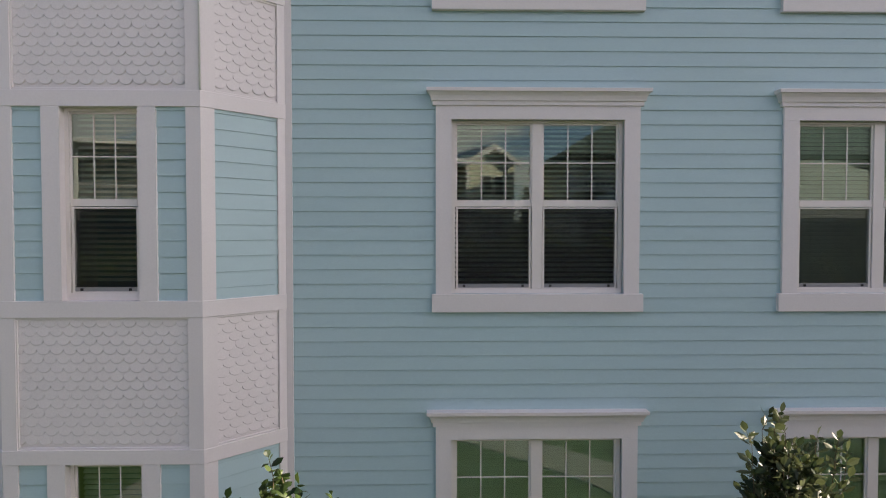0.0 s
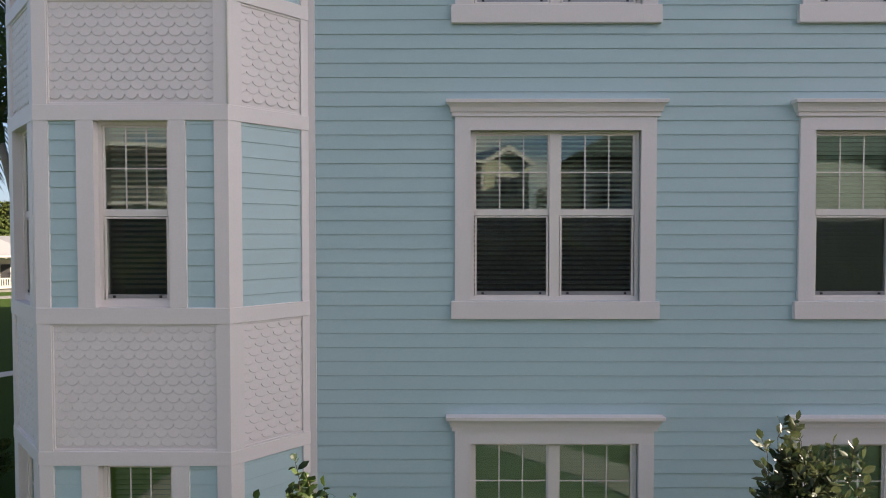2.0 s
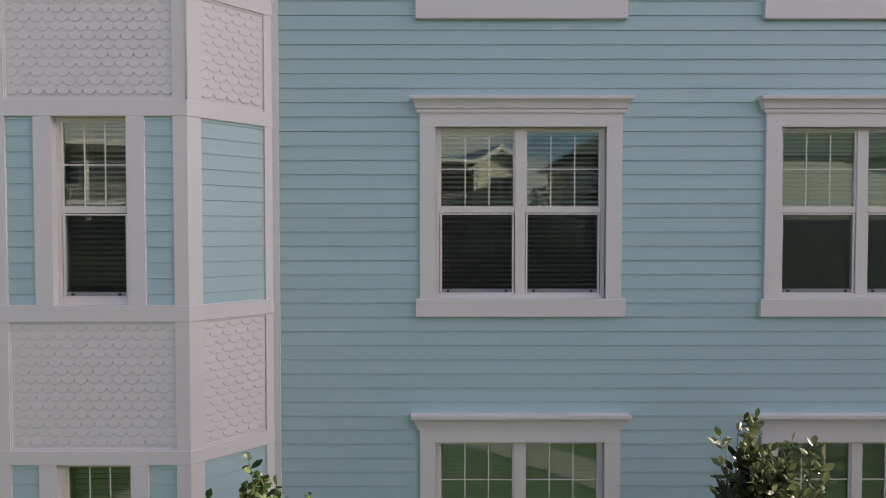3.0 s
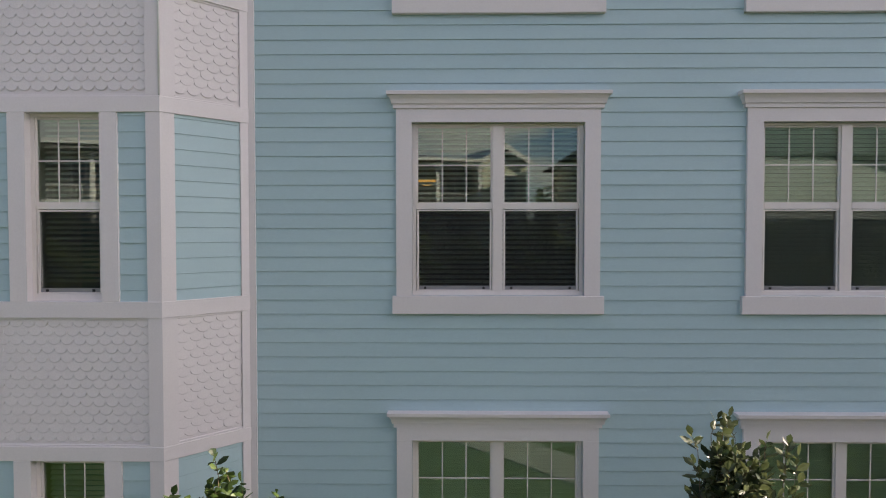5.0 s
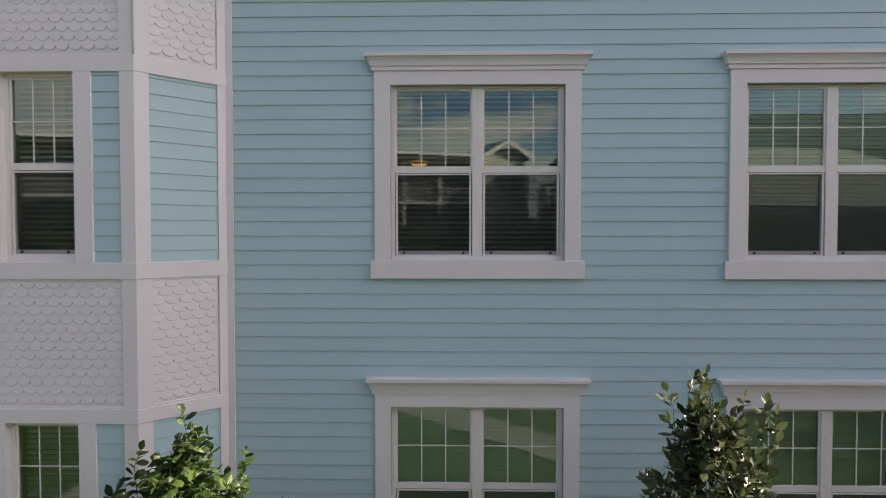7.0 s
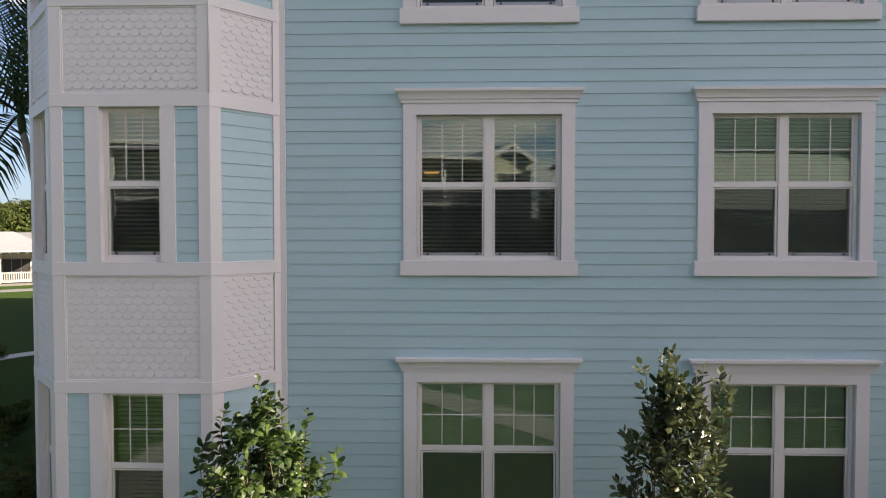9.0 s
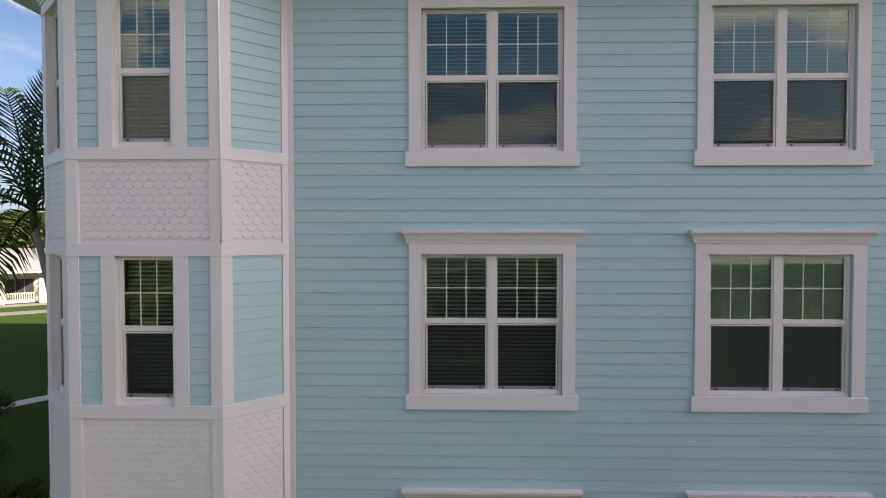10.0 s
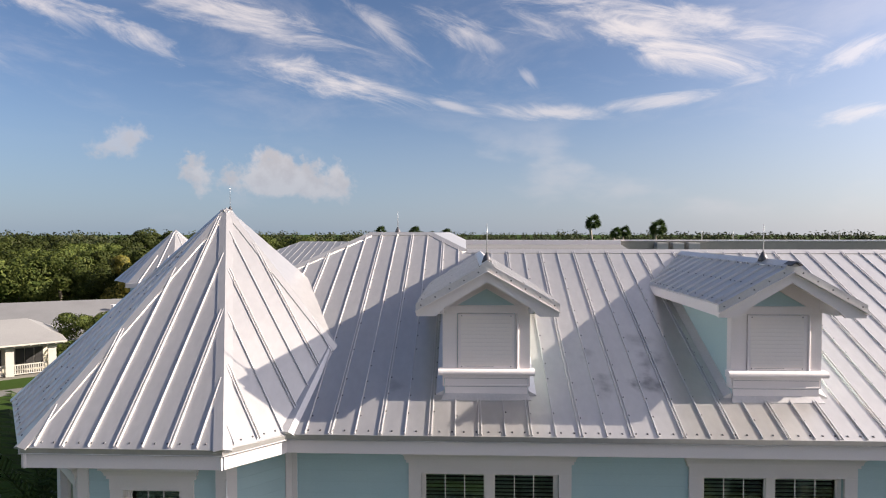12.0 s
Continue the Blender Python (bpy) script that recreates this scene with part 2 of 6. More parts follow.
def glass_material(name, tint, ior, wave):
    """A pane of glass: it mirrors by Fresnel and lets tinted light through; slightly wavy."""
    m, n, l, b = mat_nodes(name)
    n.remove(b)
    out = n["Material Output"]
    tr, gl, fr, mx = n.new("ShaderNodeBsdfTransparent"), n.new("ShaderNodeBsdfGlossy"), n.new("ShaderNodeFresnel"), n.new("ShaderNodeMixShader")
    tr.inputs[0].default_value = (*tint, 1)
    gl.inputs["Color"].default_value, gl.inputs["Roughness"].default_value = (0.79, 0.96, 0.85, 1), 0.0
    fr.inputs[0].default_value = ior
    geo = n.new("ShaderNodeNewGeometry")
    ns = n.new("ShaderNodeTexNoise")
    ns.inputs["Scale"].default_value, ns.inputs["Detail"].default_value = 3.2, 1.5
    l.new(geo.outputs["Position"], ns.inputs["Vector"])
    bp = n.new("ShaderNodeBump")
    bp.inputs["Strength"].default_value, bp.inputs["Distance"].default_value = wave, 0.01
    l.new(ns.outputs["Fac"], bp.inputs["Height"])
    l.new(bp.outputs[0], gl.inputs["Normal"])
    l.new(fr.outputs[0], mx.inputs[0])
    l.new(tr.outputs[0], mx.inputs[1])
    l.new(gl.outputs[0], mx.inputs[2])
    l.new(mx.outputs[0], out.inputs[0])
    return m


def clear_material(name, tint):
    m, n, l, b = mat_nodes(name)
    n.remove(b)
    tr = n.new("ShaderNodeBsdfTransparent")
    tr.inputs[0].default_value = (*tint, 1)
    l.new(tr.outputs[0], n["Material Output"].inputs[0])
    return m


def mesh_screen_material(name):
    m, n, l, b = mat_nodes(name)
    tr, mx = n.new("ShaderNodeBsdfTransparent"), n.new("ShaderNodeMixShader")
    b.inputs["Base Color"].default_value, b.inputs["Roughness"].default_value = (0.02, 0.02, 0.022, 1), 0.8
    mx.inputs[0].default_value = 0.20
    l.new(tr.outputs[0], mx.inputs[1])
    l.new(b.outputs[0], mx.inputs[2])
    l.new(mx.outputs[0], n["Material Output"].inputs[0])
    return m


M_SIDING = surface("painted_siding", (0.43, 0.588, 0.622), 0.55, grain=90, stain=0.7, vary=0.05, dirt=0.16, bump=0.12, stretch=(0.25, 1, 3), tint=(0.34, 0.48, 0.51), each=0.02)
M_TRIM = surface("white_trim_paint", (0.77, 0.722, 0.718), 0.5, grain=60, stain=0.9, vary=0.03, dirt=0.14, bump=0.08, tint=(0.66, 0.62, 0.62))
M_SHINGLE = surface("white_shingle_paint", (0.765, 0.717, 0.713), 0.6, grain=70, stain=1.5, vary=0.05, dirt=0.15, bump=0.2, tint=(0.66, 0.62, 0.62), each=0.02)
M_VINYL = surface("white_vinyl", (0.79, 0.735, 0.70), 0.40, grain=30, vary=0.02, dirt=0.06, bump=0.0)
M_GREY = surface("grey_aluminium", (0.36, 0.36, 0.38), 0.4, 0.6, vary=0.04, dirt=0.1, bump=0.0)
M_BLACK = surface("black_rubber", (0.02, 0.02, 0.02), 0.6, vary=0.1, dirt=0.0, bump=0.0)
M_BLIND = surface("white_blind_slat", (0.89, 0.89, 0.86), 0.5, vary=0.03, dirt=0.05, bump=0.0)
M_ROOM = surface("room_paint", (0.25, 0.245, 0.225), 0.8, vary=0.04, dirt=0.1, bump=0.0)
M_SOFFIT = surface("soffit_paint", (0.82, 0.79, 0.75), 0.6, grain=50, stain=1.0, vary=0.03, dirt=0.12, bump=0.05)
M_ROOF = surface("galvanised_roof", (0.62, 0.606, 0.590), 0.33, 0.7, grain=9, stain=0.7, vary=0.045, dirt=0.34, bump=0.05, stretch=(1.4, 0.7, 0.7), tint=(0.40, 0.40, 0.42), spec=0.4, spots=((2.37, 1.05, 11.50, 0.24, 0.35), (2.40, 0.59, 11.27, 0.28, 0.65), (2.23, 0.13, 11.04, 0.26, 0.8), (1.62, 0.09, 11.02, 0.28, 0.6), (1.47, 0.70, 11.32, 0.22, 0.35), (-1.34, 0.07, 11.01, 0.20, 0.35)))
M_RIB = surface("galvanised_rib", (0.70, 0.685, 0.68), 0.30, 0.45, grain=30, stain=1.1, vary=0.06, dirt=0.25, bump=0.0)
M_SCREW = surface("dark_screw", (0.10, 0.10, 0.11), 0.5, 0.5, bump=0.0)
M_TEAL = surface("painted_dormer_wall", (0.41, 0.57, 0.59), 0.55, grain=90, stain=0.7, vary=0.05, dirt=0.14, bump=0.1, tint=(0.34, 0.48, 0.50))
M_GLASS = glass_material("window_glass", (0.90, 1.0, 0.92), 2.2, 0.022)
M_CLEAR = clear_material("clear_pane_edge", (0.92, 0.98, 0.93))
M_SCREEN = mesh_screen_material("insect_screen")
M_ROD = surface("lightning_rod_metal", (0.55, 0.55, 0.55), 0.35, 0.8, bump=0.0)


# ---- mesh helpers ----
def link(name, bm, material, parent=None, label="", smooth=False):
    me = bpy.data.meshes.new(name)
    bm.normal_update()
    bm.to_mesh(me)
    bm.free()
    if material:
        me.materials.append(material)
    if smooth:
        for p in me.polygons:
            p.use_smooth = True
    ob = new(name, me)
    if parent:
        ob.parent = parent
    if label:
        ob["label"] = label
    return ob


def part(name, bm, material, parent, label="", smooth=False):
    return link(name, bm, material, parent, label, smooth)


def pane(bm, parent):
    """A glass pane whose outer face mirrors; the body behind it is clear."""
    ob = part("pane", bm, M_GLASS, parent, "clear reflecting glass pane")
    ob.data.materials.append(M_CLEAR)
    for p in ob.data.polygons:
        p.material_index = 0 if p.normal.y < -0.5 else 1
    return ob


def share(name, data, parent, m=None):
    ob = new(name, data)
    ob.parent = parent
    if m is not None:
        ob.matrix_basis = m
    return ob


def solid(bm, lower, upper):
    """Joins two equal rings of points to a closed body."""
    a, b = [bm.verts.new(p) for p in lower], [bm.verts.new(p) for p in upper]
    n = len(a)
    bm.faces.new(a[::-1])
    bm.faces.new(b)
    for i in range(n):
        bm.faces.new((a[i], a[(i + 1) % n], b[(i + 1) % n], b[i]))


def box(x0, x1, y0, y1, z0, z1, bm=None, edge=0.0):
    bm = bm or bmesh.new()
    if edge <= 0:
        solid(bm, [(x0, y0, z0), (x1, y0, z0), (x1, y1, z0), (x0, y1, z0)], [(x0, y0, z1), (x1, y0, z1), (x1, y1, z1), (x0, y1, z1)])
        return bm
    e = min(edge, (x1 - x0) / 3, (y1 - y0) / 3, (z1 - z0) / 3)
    rings = []
    for z, k in ((z0, e), (z0 + e, 0), (z1 - e, 0), (z1, e)):
        rings.append([bm.verts.new(p) for p in ((x0 + k, y0 + k, z), (x1 - k, y0 + k, z), (x1 - k, y1 - k, z), (x0 + k, y1 - k, z))])
    bm.faces.new(rings[0][::-1])
    bm.faces.new(rings[-1])
    for a, b in zip(rings, rings[1:]):
        for i in range(4):
            bm.faces.new((a[i], a[(i + 1) % 4], b[(i + 1) % 4], b[i]))
    return bm


def loft(rings, bm=None):
    """A body through rings of equal length, capped at both ends."""
    bm = bm or bmesh.new()
    rows = [[bm.verts.new(p) for p in ring] for ring in rings]
    n = len(rows[0])
    bm.faces.new(rows[0][::-1])
    bm.faces.new(rows[-1])
    for a, b in zip(rows, rows[1:]):
        for i in range(n):
            bm.faces.new((a[i], a[(i + 1) % n], b[(i + 1) % n], b[i]))
    return bm


def tube(points, radius, sides=8, bm=None):
    """A round bar along points; radius may be one number or one for each point."""
    bm = bm or bmesh.new()
    pts = [Vector(p) for p in points]
    rad = radius if isinstance(radius, (list, tuple)) else [radius] * len(pts)
    rings = []
    for i, p in enumerate(pts):
        d = (pts[min(i + 1, len(pts) - 1)] - pts[max(i - 1, 0)]).normalized()
        u = d.cross(Vector((0, 0, 1)) if abs(d.z) < 0.9 else Vector((1, 0, 0))).normalized()
        v = d.cross(u)
        rings.append([p + rad[i] * (u * math.cos(a) + v * math.sin(a)) for a in (math.tau * k / sides for k in range(sides))])
    return loft(rings, bm)


def empty(name, m=None, **tags):
    ob = new(name)
    if m is not None:
        ob.matrix_basis = m
    return tagged(ob, **tags)


# ---- levels of the building ----
EXPOSE = 0.1628            # height of one siding course
SILLS = (0.600, 4.2, 7.56)  # underside of the window sills, storey by storey
WIN_X = (0.0, 3.92)
SOFFIT, EAVE_Y = 10.25, -0.735
ROOF_Z, ROOF_Y, PITCH = 10.50, -0.79, 0.505
OPEN_W, OPEN_LO, OPEN_HI = 0.97, 0.205, 2.156


def roof_z(y):
    return ROOF_Z + PITCH * (y - ROOF_Y)


# ---- windows ----
def cornice(half, z, name, parent, material, high=0.180):
    """Crown moulding over a window: a fillet, a cove and a cap, returned at both ends."""
    steps = [(0.0, 0.030, 0.062), (0.046, 0.030, 0.062), (0.048, 0.047, 0.080), (0.070, 0.050, 0.084), (0.100, 0.058, 0.095), (0.124, 0.071, 0.110), (0.138, 0.080, 0.119), (0.141, 0.097, 0.138), (high - 0.004, 0.100, 0.141), (high, 0.098, 0.139)]
    rings = [[(-half - w, -d, z + h), (half + w, -d, z + h), (half + w, 0.02, z + h), (-half - w, 0.02, z + h)] for h, w, d in steps]
    return part(name, loft(rings), material, parent)


def sash_unit(window, x0, x1, z0, z1, mid):
    """A double-hung unit between x0 and x1: upper sash with bars, lower sash with its insect screen."""
    rail = 0.038
    # upper sash
    bm = bmesh.new()
    lo = z0 + (z1 - z0) * mid
    f = 0.022
    for b in ((x0, x0 + f, 0.055, 0.085, lo - rail, z1), (x1 - f, x1, 0.055, 0.085, lo - rail, z1), (x0 + f, x1 - f, 0.055, 0.085, z1 - f, z1), (x0 + f, x1 - f, 0.050, 0.085, lo - rail, lo + rail)):
        box(*b, bm=bm, edge=0.003)
    up = part("upper_sash", bm, M_VINYL, window)
    g0, g1, h0, h1 = x0 + f, x1 - f, lo + rail, z1 - f
    pane(box(g0, g1, 0.066, 0.070, h0, h1), up)
    for k in (1, 2):
        xm = g0 + (g1 - g0) * k / 3
        part("bar", box(xm - 0.0068, xm + 0.0068, 0.0615, 0.0695, h0, h1), M_VINYL, up)
    zm = (h0 + h1) / 2
    part("bar", box(g0, g1, 0.0612, 0.0692, zm - 0.0068, zm + 0.0068), M_VINYL, up)
    # lower sash behind its screen
    bm = bmesh.new()
    g = 0.030
    top = lo - rail
    for b in ((x0 + 0.009, x0 + g, 0.048, 0.10, z0, top - 0.007), (x1 - g, x1 - 0.009, 0.048, 0.10, z0, top - 0.007), (x0 + g, x1 - g, 0.048, 0.10, z0, z0 + 0.012), (x0 + g, x1 - g, 0.048, 0.10, top - 0.024, top - 0.007)):
        box(*b, bm=bm, edge=0.003)
    low = part("lower_sash", bm, M_VINYL, window)
    pane(box(x0 + g, x1 - g, 0.088, 0.092, z0 + 0.012, top), low)
    part("screen", box(x0 + g, x1 - g, 0.0600, 0.0606, z0 + 0.055, top), M_SCREEN, low, "fine dark insect screen")
    part("bottom_rail", box(x0 + g, x1 - g, 0.054, 0.085, z0 + 0.012, z0 + 0.055, edge=0.003), M_GREY, low, "grey aluminium rail")
    for xl in (x0 + g + 0.07, x1 - g - 0.07):
        part("latch", box(xl - 0.014, xl + 0.014, 0.046, 0.056, z0 + 0.018, z0 + 0.046, edge=0.004), M_BLACK, low, "small black latch")


def double_window(name, m):
    w = empty(name, m, label="white trimmed double-hung twin window with crown moulding and grilles", category="window", kind="structure")
    part("sill", box(-1.19, 1.19, -0.062, 0.035, 0.0, 0.205, edge=0.006), M_TRIM, w)
    for s in (-1, 1):
        a, b = sorted((s * OPEN_W, s * 1.146))
        part("casing", box(a, b, -0.045, 0.035, 0.2055, OPEN_HI, edge=0.0015), M_TRIM, w)
    part("head_casing", box(-1.146, 1.146, -0.045, 0.035, OPEN_HI, 2.31, edge=0.0015), M_TRIM, w)
    cornice(1.150, 2.31, "cornice", w, M_TRIM)
    bm = bmesh.new()
    j = 0.045
    z0, z1 = OPEN_LO, OPEN_HI
    for b in ((-OPEN_W, -OPEN_W + j, 0.035, 0.13, z0, z1), (OPEN_W - j, OPEN_W, 0.035, 0.13, z0, z1), (-OPEN_W + j, OPEN_W - j, 0.035, 0.13, z1 - 0.028, z1), (-OPEN_W + j, OPEN_W - j, 0.035, 0.13, z0, z0 + 0.052), (-0.058, 0.058, 0.035, 0.13, z0 + 0.052, z1 - 0.028)):
        box(*b, bm=bm, edge=0.003)
    part("window_frame", bm, M_VINYL, w)
    for x0, x1 in ((-OPEN_W + j, -0.058), (0.058, OPEN_W - j)):
        sash_unit(w, x0, x1, z0 + 0.052, z1 - 0.028, 0.518)
    return w


def blind(name, m, width, high, tilt, gap=0.057):
    """A Venetian blind: head rail, many thin slats and a bottom rail."""
    b = empty(name, m, label="white horizontal slat blind hanging inside the window", category="blind", group="window blinds")
    bm = bmesh.new()
    c, s = math.cos(radians(tilt)), math.sin(radians(tilt))
    pts = [(u * c, u * s + (0.003 if u == 0 else 0)) for u in (-0.025, 0.0, 0.025)]
    th = 0.0015
    ring = [(y, zz + th) for y, zz in pts] + [(y, zz - th) for y, zz in pts[::-1]]
    solid(bm, [(-width / 2, y, zz) for y, zz in ring], [(width / 2, y, zz) for y, zz in ring])
    bmesh.ops.recalc_face_normals(bm, faces=bm.faces)
    first = part("slat", bm, M_BLIND, b)
    first.matrix_basis = Matrix.Translation((0, 0, high - 0.07))
    for i in range(1, int((high - 0.08) / gap)):
        share("slat", first.data, b, Matrix.Translation((0, 0, high - 0.07 - i * gap)))
    part("head_rail", box(-width / 2, width / 2, -0.02, 0.02, high - 0.045, high, edge=0.003), M_BLIND, b)
    return b


win = double_window("window_1", pose(WIN_X[0], 0, SILLS[1]))
n_win = 1
for row, zs in enumerate(SILLS):
    for x in WIN_X:
        if (row, x) != (1, WIN_X[0]):
            n_win += 1
            copy_thing(win, pose(x, 0, zs)).name = "window_%d" % n_win
BW = 0.86
half_open = blind("window_blind", pose(-0.49, 0.17, SILLS[1] + 0.23), BW, 1.90, 34)
nearly_shut = blind("window_blind", pose(-0.49, 0.125, SILLS[0] + 0.23), BW, 1.90, 62, 0.049)
wide_open = blind("window_blind", pose(-0.49, 0.17, SILLS[2] + 0.23), BW, 1.90, 14, 0.055)
for row, zs in enumerate(SILLS):
    for x in WIN_X:
        for side in (-0.49, 0.49):
            if (x, side) != (WIN_X[0], -0.49):
                kind = wide_open if row == 2 else nearly_shut if row == 0 or x > 1 else half_open
                copy_thing(kind, pose(x + side, kind.location.y, zs + 0.23))


# ---- siding ----
def board_mesh(length):
    """One lapped board, its thick lower edge standing proud."""
    bm = bmesh.new()
    e = 0.0015
    prof = [(0.012, 0.0), (-0.0105, 0.0), (-0.0125, 0.002), (-0.0125, 0.007), (0.000, EXPOSE + 0.012), (0.012, EXPOSE + 0.012)]
    solid(bm, [(0, y, z) for y, z in prof][::-1], [(length, y, z) for y, z in prof][::-1])
    bmesh.ops.recalc_face_normals(bm, faces=bm.faces)
    me = bpy.data.meshes.new("siding_board")
    bm.to_mesh(me)
    bm.free()
    me.materials.append(M_SIDING)
    return me


BOARD = {}


def lay_boards(parent, x0, x1, z0, z1, openings, m=None):
    """Courses of boards on a plane y = 0 between x0 and x1, cut at openings (x0, x1, z0, z1)."""
    k = 0
    z = z0
    while z < z1 - 0.02:
        spans = [(x0, x1)]
        for a, b, lo, hi in openings:
            if z + EXPOSE > lo and z < hi:
                spans = [s for p, q in spans for s in ((p, min(q, a)), (max(p, b), q)) if s[1] - s[0] > 0.02]
        for p, q in spans:
            key = round(q - p, 3)
            if key not in BOARD:
                BOARD[key] = board_mesh(q - p)
            place = Matrix.Translation((p, 0, z))
            share("siding_board", BOARD[key], parent, place if m is None else m @ place)
        z += EXPOSE
        k += 1


def wall_cells(x0, x1, y0, y1, z0, z1, openings):
    """A thick wall with openings cut right through, built of butted cells."""
    bm = bmesh.new()
    xs = sorted({x0, x1, *[v for o in openings for v in o[:2]]})
    zs = sorted({z0, z1, *[v for o in openings for v in o[2:]]})
    for a, b in zip(xs, xs[1:]):
        start = None
        for lo, hi in zip(zs, zs[1:]):
            cx, cz = (a + b) / 2, (lo + hi) / 2
            hole = any(o[0] < cx < o[1] and o[2] < cz < o[3] for o in openings)
            if hole and start is not None:
                box(a, b, y0, y1, start, lo, bm=bm)
                start = None
            elif not hole and start is None:
                start = lo
        if start is not None:
            box(a, b, y0, y1, start, zs[-1], bm=bm)
    return bm


X_LEFT, X_RIGHT = -2.84, 34.0
holes = [(x - OPEN_W, x + OPEN_W, zs + OPEN_LO, zs + OPEN_HI) for x in WIN_X for zs in SILLS]
wall = link("wall_front", wall_cells(X_LEFT - 0.6, X_RIGHT, 0.012, 0.16, 0.0, 10.32, holes), M_SIDING)
tagged(wall, "pale blue lapped siding wall of a three-storey building", "wall", kind="structure")
part("corner_board", box(X_LEFT, X_LEFT + 0.095, -0.024, 0.012, 0.0, SOFFIT, edge=0.003), M_TRIM, wall, "white corner board beside the tower")
lay_boards(wall, X_LEFT + 0.09, X_RIGHT, 0.1214 - EXPOSE, SOFFIT, holes)

# ---- the corner tower: faceted bay with bands, fish-scale panels and siding ----
T22 = math.tan(radians(22.5))
BANDS = ((0.62, 0.80), (2.75, 2.90), (4.24, 4.41), (6.35, 6.515), (7.59, 7.745))
PANELS = ((2.90, 4.24), (6.515, 7.59))
SIDED = ((0.80, 2.75), (4.41, 6.35), (7.745, SOFFIT))
POST = 0.135


def mitred(x0, x1, out, z0, z1, left=False, right=False, inner=0.02, edge=0.004):
    """A board on a facet, proud by out, with its ends mitred for the tower's corners."""
    rings = []
    for z, o in ((z0, out - edge), (z0 + edge, out), (z1 - edge, out), (z1, out - edge)):
        a, b = x0 - (o * T22 if left else 0), x1 + (o * T22 if right else 0)
        c, d = x0 + (inner * T22 if left else 0), x1 - (inner * T22 if right else 0)
        rings.append([(a, -o, z), (b, -o, z), (d, inner, z), (c, inner, z)])
    return loft(rings)


def scale_mesh(w, half=0):
    """One fish-scale shingle, round at its foot and proud there; half: cut at its middle."""
    h, r, n = 0.122, 0.058, 10
    pts = [(-w / 2, h), (-w / 2, r)] + [(-w / 2 * math.cos(a), r - r * math.sin(a)) for a in (math.pi * k / n for k in range(1, n))] + [(w / 2, r), (w / 2, h)]
    if half < 0:
        pts = [p for p in pts if p[0] <= 1e-6] + [(0.0, h)]
    elif half > 0:
        pts = [(0.0, h)] + [p for p in pts if p[0] >= -1e-6]
    rings = [[(x, 0.004, z) for x, z in pts], [(x, -(0.001 + 0.0052 * (1 - z / h)), z) for x, z in pts]]
    soft = []
    for x, z in pts:
        k = 1.0 - 0.10 * max(0.0, 1 - z / r)
        zi = r + (z - r) * 0.84 if z < r else z
        soft.append((x * k if half == 0 else x + (0.05 * w if half > 0 else -0.05 * w) * (abs(x) < 1e-6) - x * (1 - k), -(0.003 + 0.0076 * (1 - zi / h)), zi))
    rings.append(soft)
    bm = loft(rings)
    bmesh.ops.recalc_face_normals(bm, faces=bm.faces)
    me = bpy.data.meshes.new("shingle")
    bm.to_mesh(me)
    bm.free()
    me.materials.append(M_SHINGLE)
    return me


SCALE_W, SCALE_H = 0.132, 0.0918


def scale_panel(parent, x0, x1, z0, z1, m):
    panel = part("shingle_panel", box(x0, x1, 0.004, 0.02, z0, z1), M_SHINGLE, parent, "white painted fish-scale shingle panel")
    panel.matrix_basis = m
    n = max(1, round((x1 - x0) / SCALE_W))
    w = (x1 - x0) / n
    whole, left, right = scale_mesh(w), scale_mesh(w, -1), scale_mesh(w, 1)
    rows = int((z1 - z0 - 0.03) / SCALE_H)
    rng = random.Random(int(1000 * (z0 + x1)))
    for r in range(rows):
        z = z1 - 0.010 - (r + 1) * SCALE_H
        if z < z0 + 0.03:
            break
        if r % 2 == 0:
            spots = [(x0 + (i + 0.5) * w, whole) for i in range(n)]
        else:
            spots = [(x0 + 0.003, right)] + [(x0 + i * w, whole) for i in range(1, n)] + [(x1 - 0.003, left)]
        for x, me in spots:
            share("shingle", me, panel, pose(x, rng.uniform(-0.0006, 0.0006), z + rng.uniform(-0.003, 0.003), 0, rng.uniform(-0.6, 0.6), 0))
    strip = 0.022
    for b in ((x0, x1, z0, z0 + strip), (x0, x1, z1 - strip, z1)):
        part("edge_strip", box(b[0], b[1], -0.018, 0.004, b[2], b[3], edge=0.003), M_TRIM, panel)
    part("edge_strip", box(x0, x0 + 0.016, -0.022, 0.004, z0 + strip, z1 - strip, edge=0.003), M_TRIM, panel)


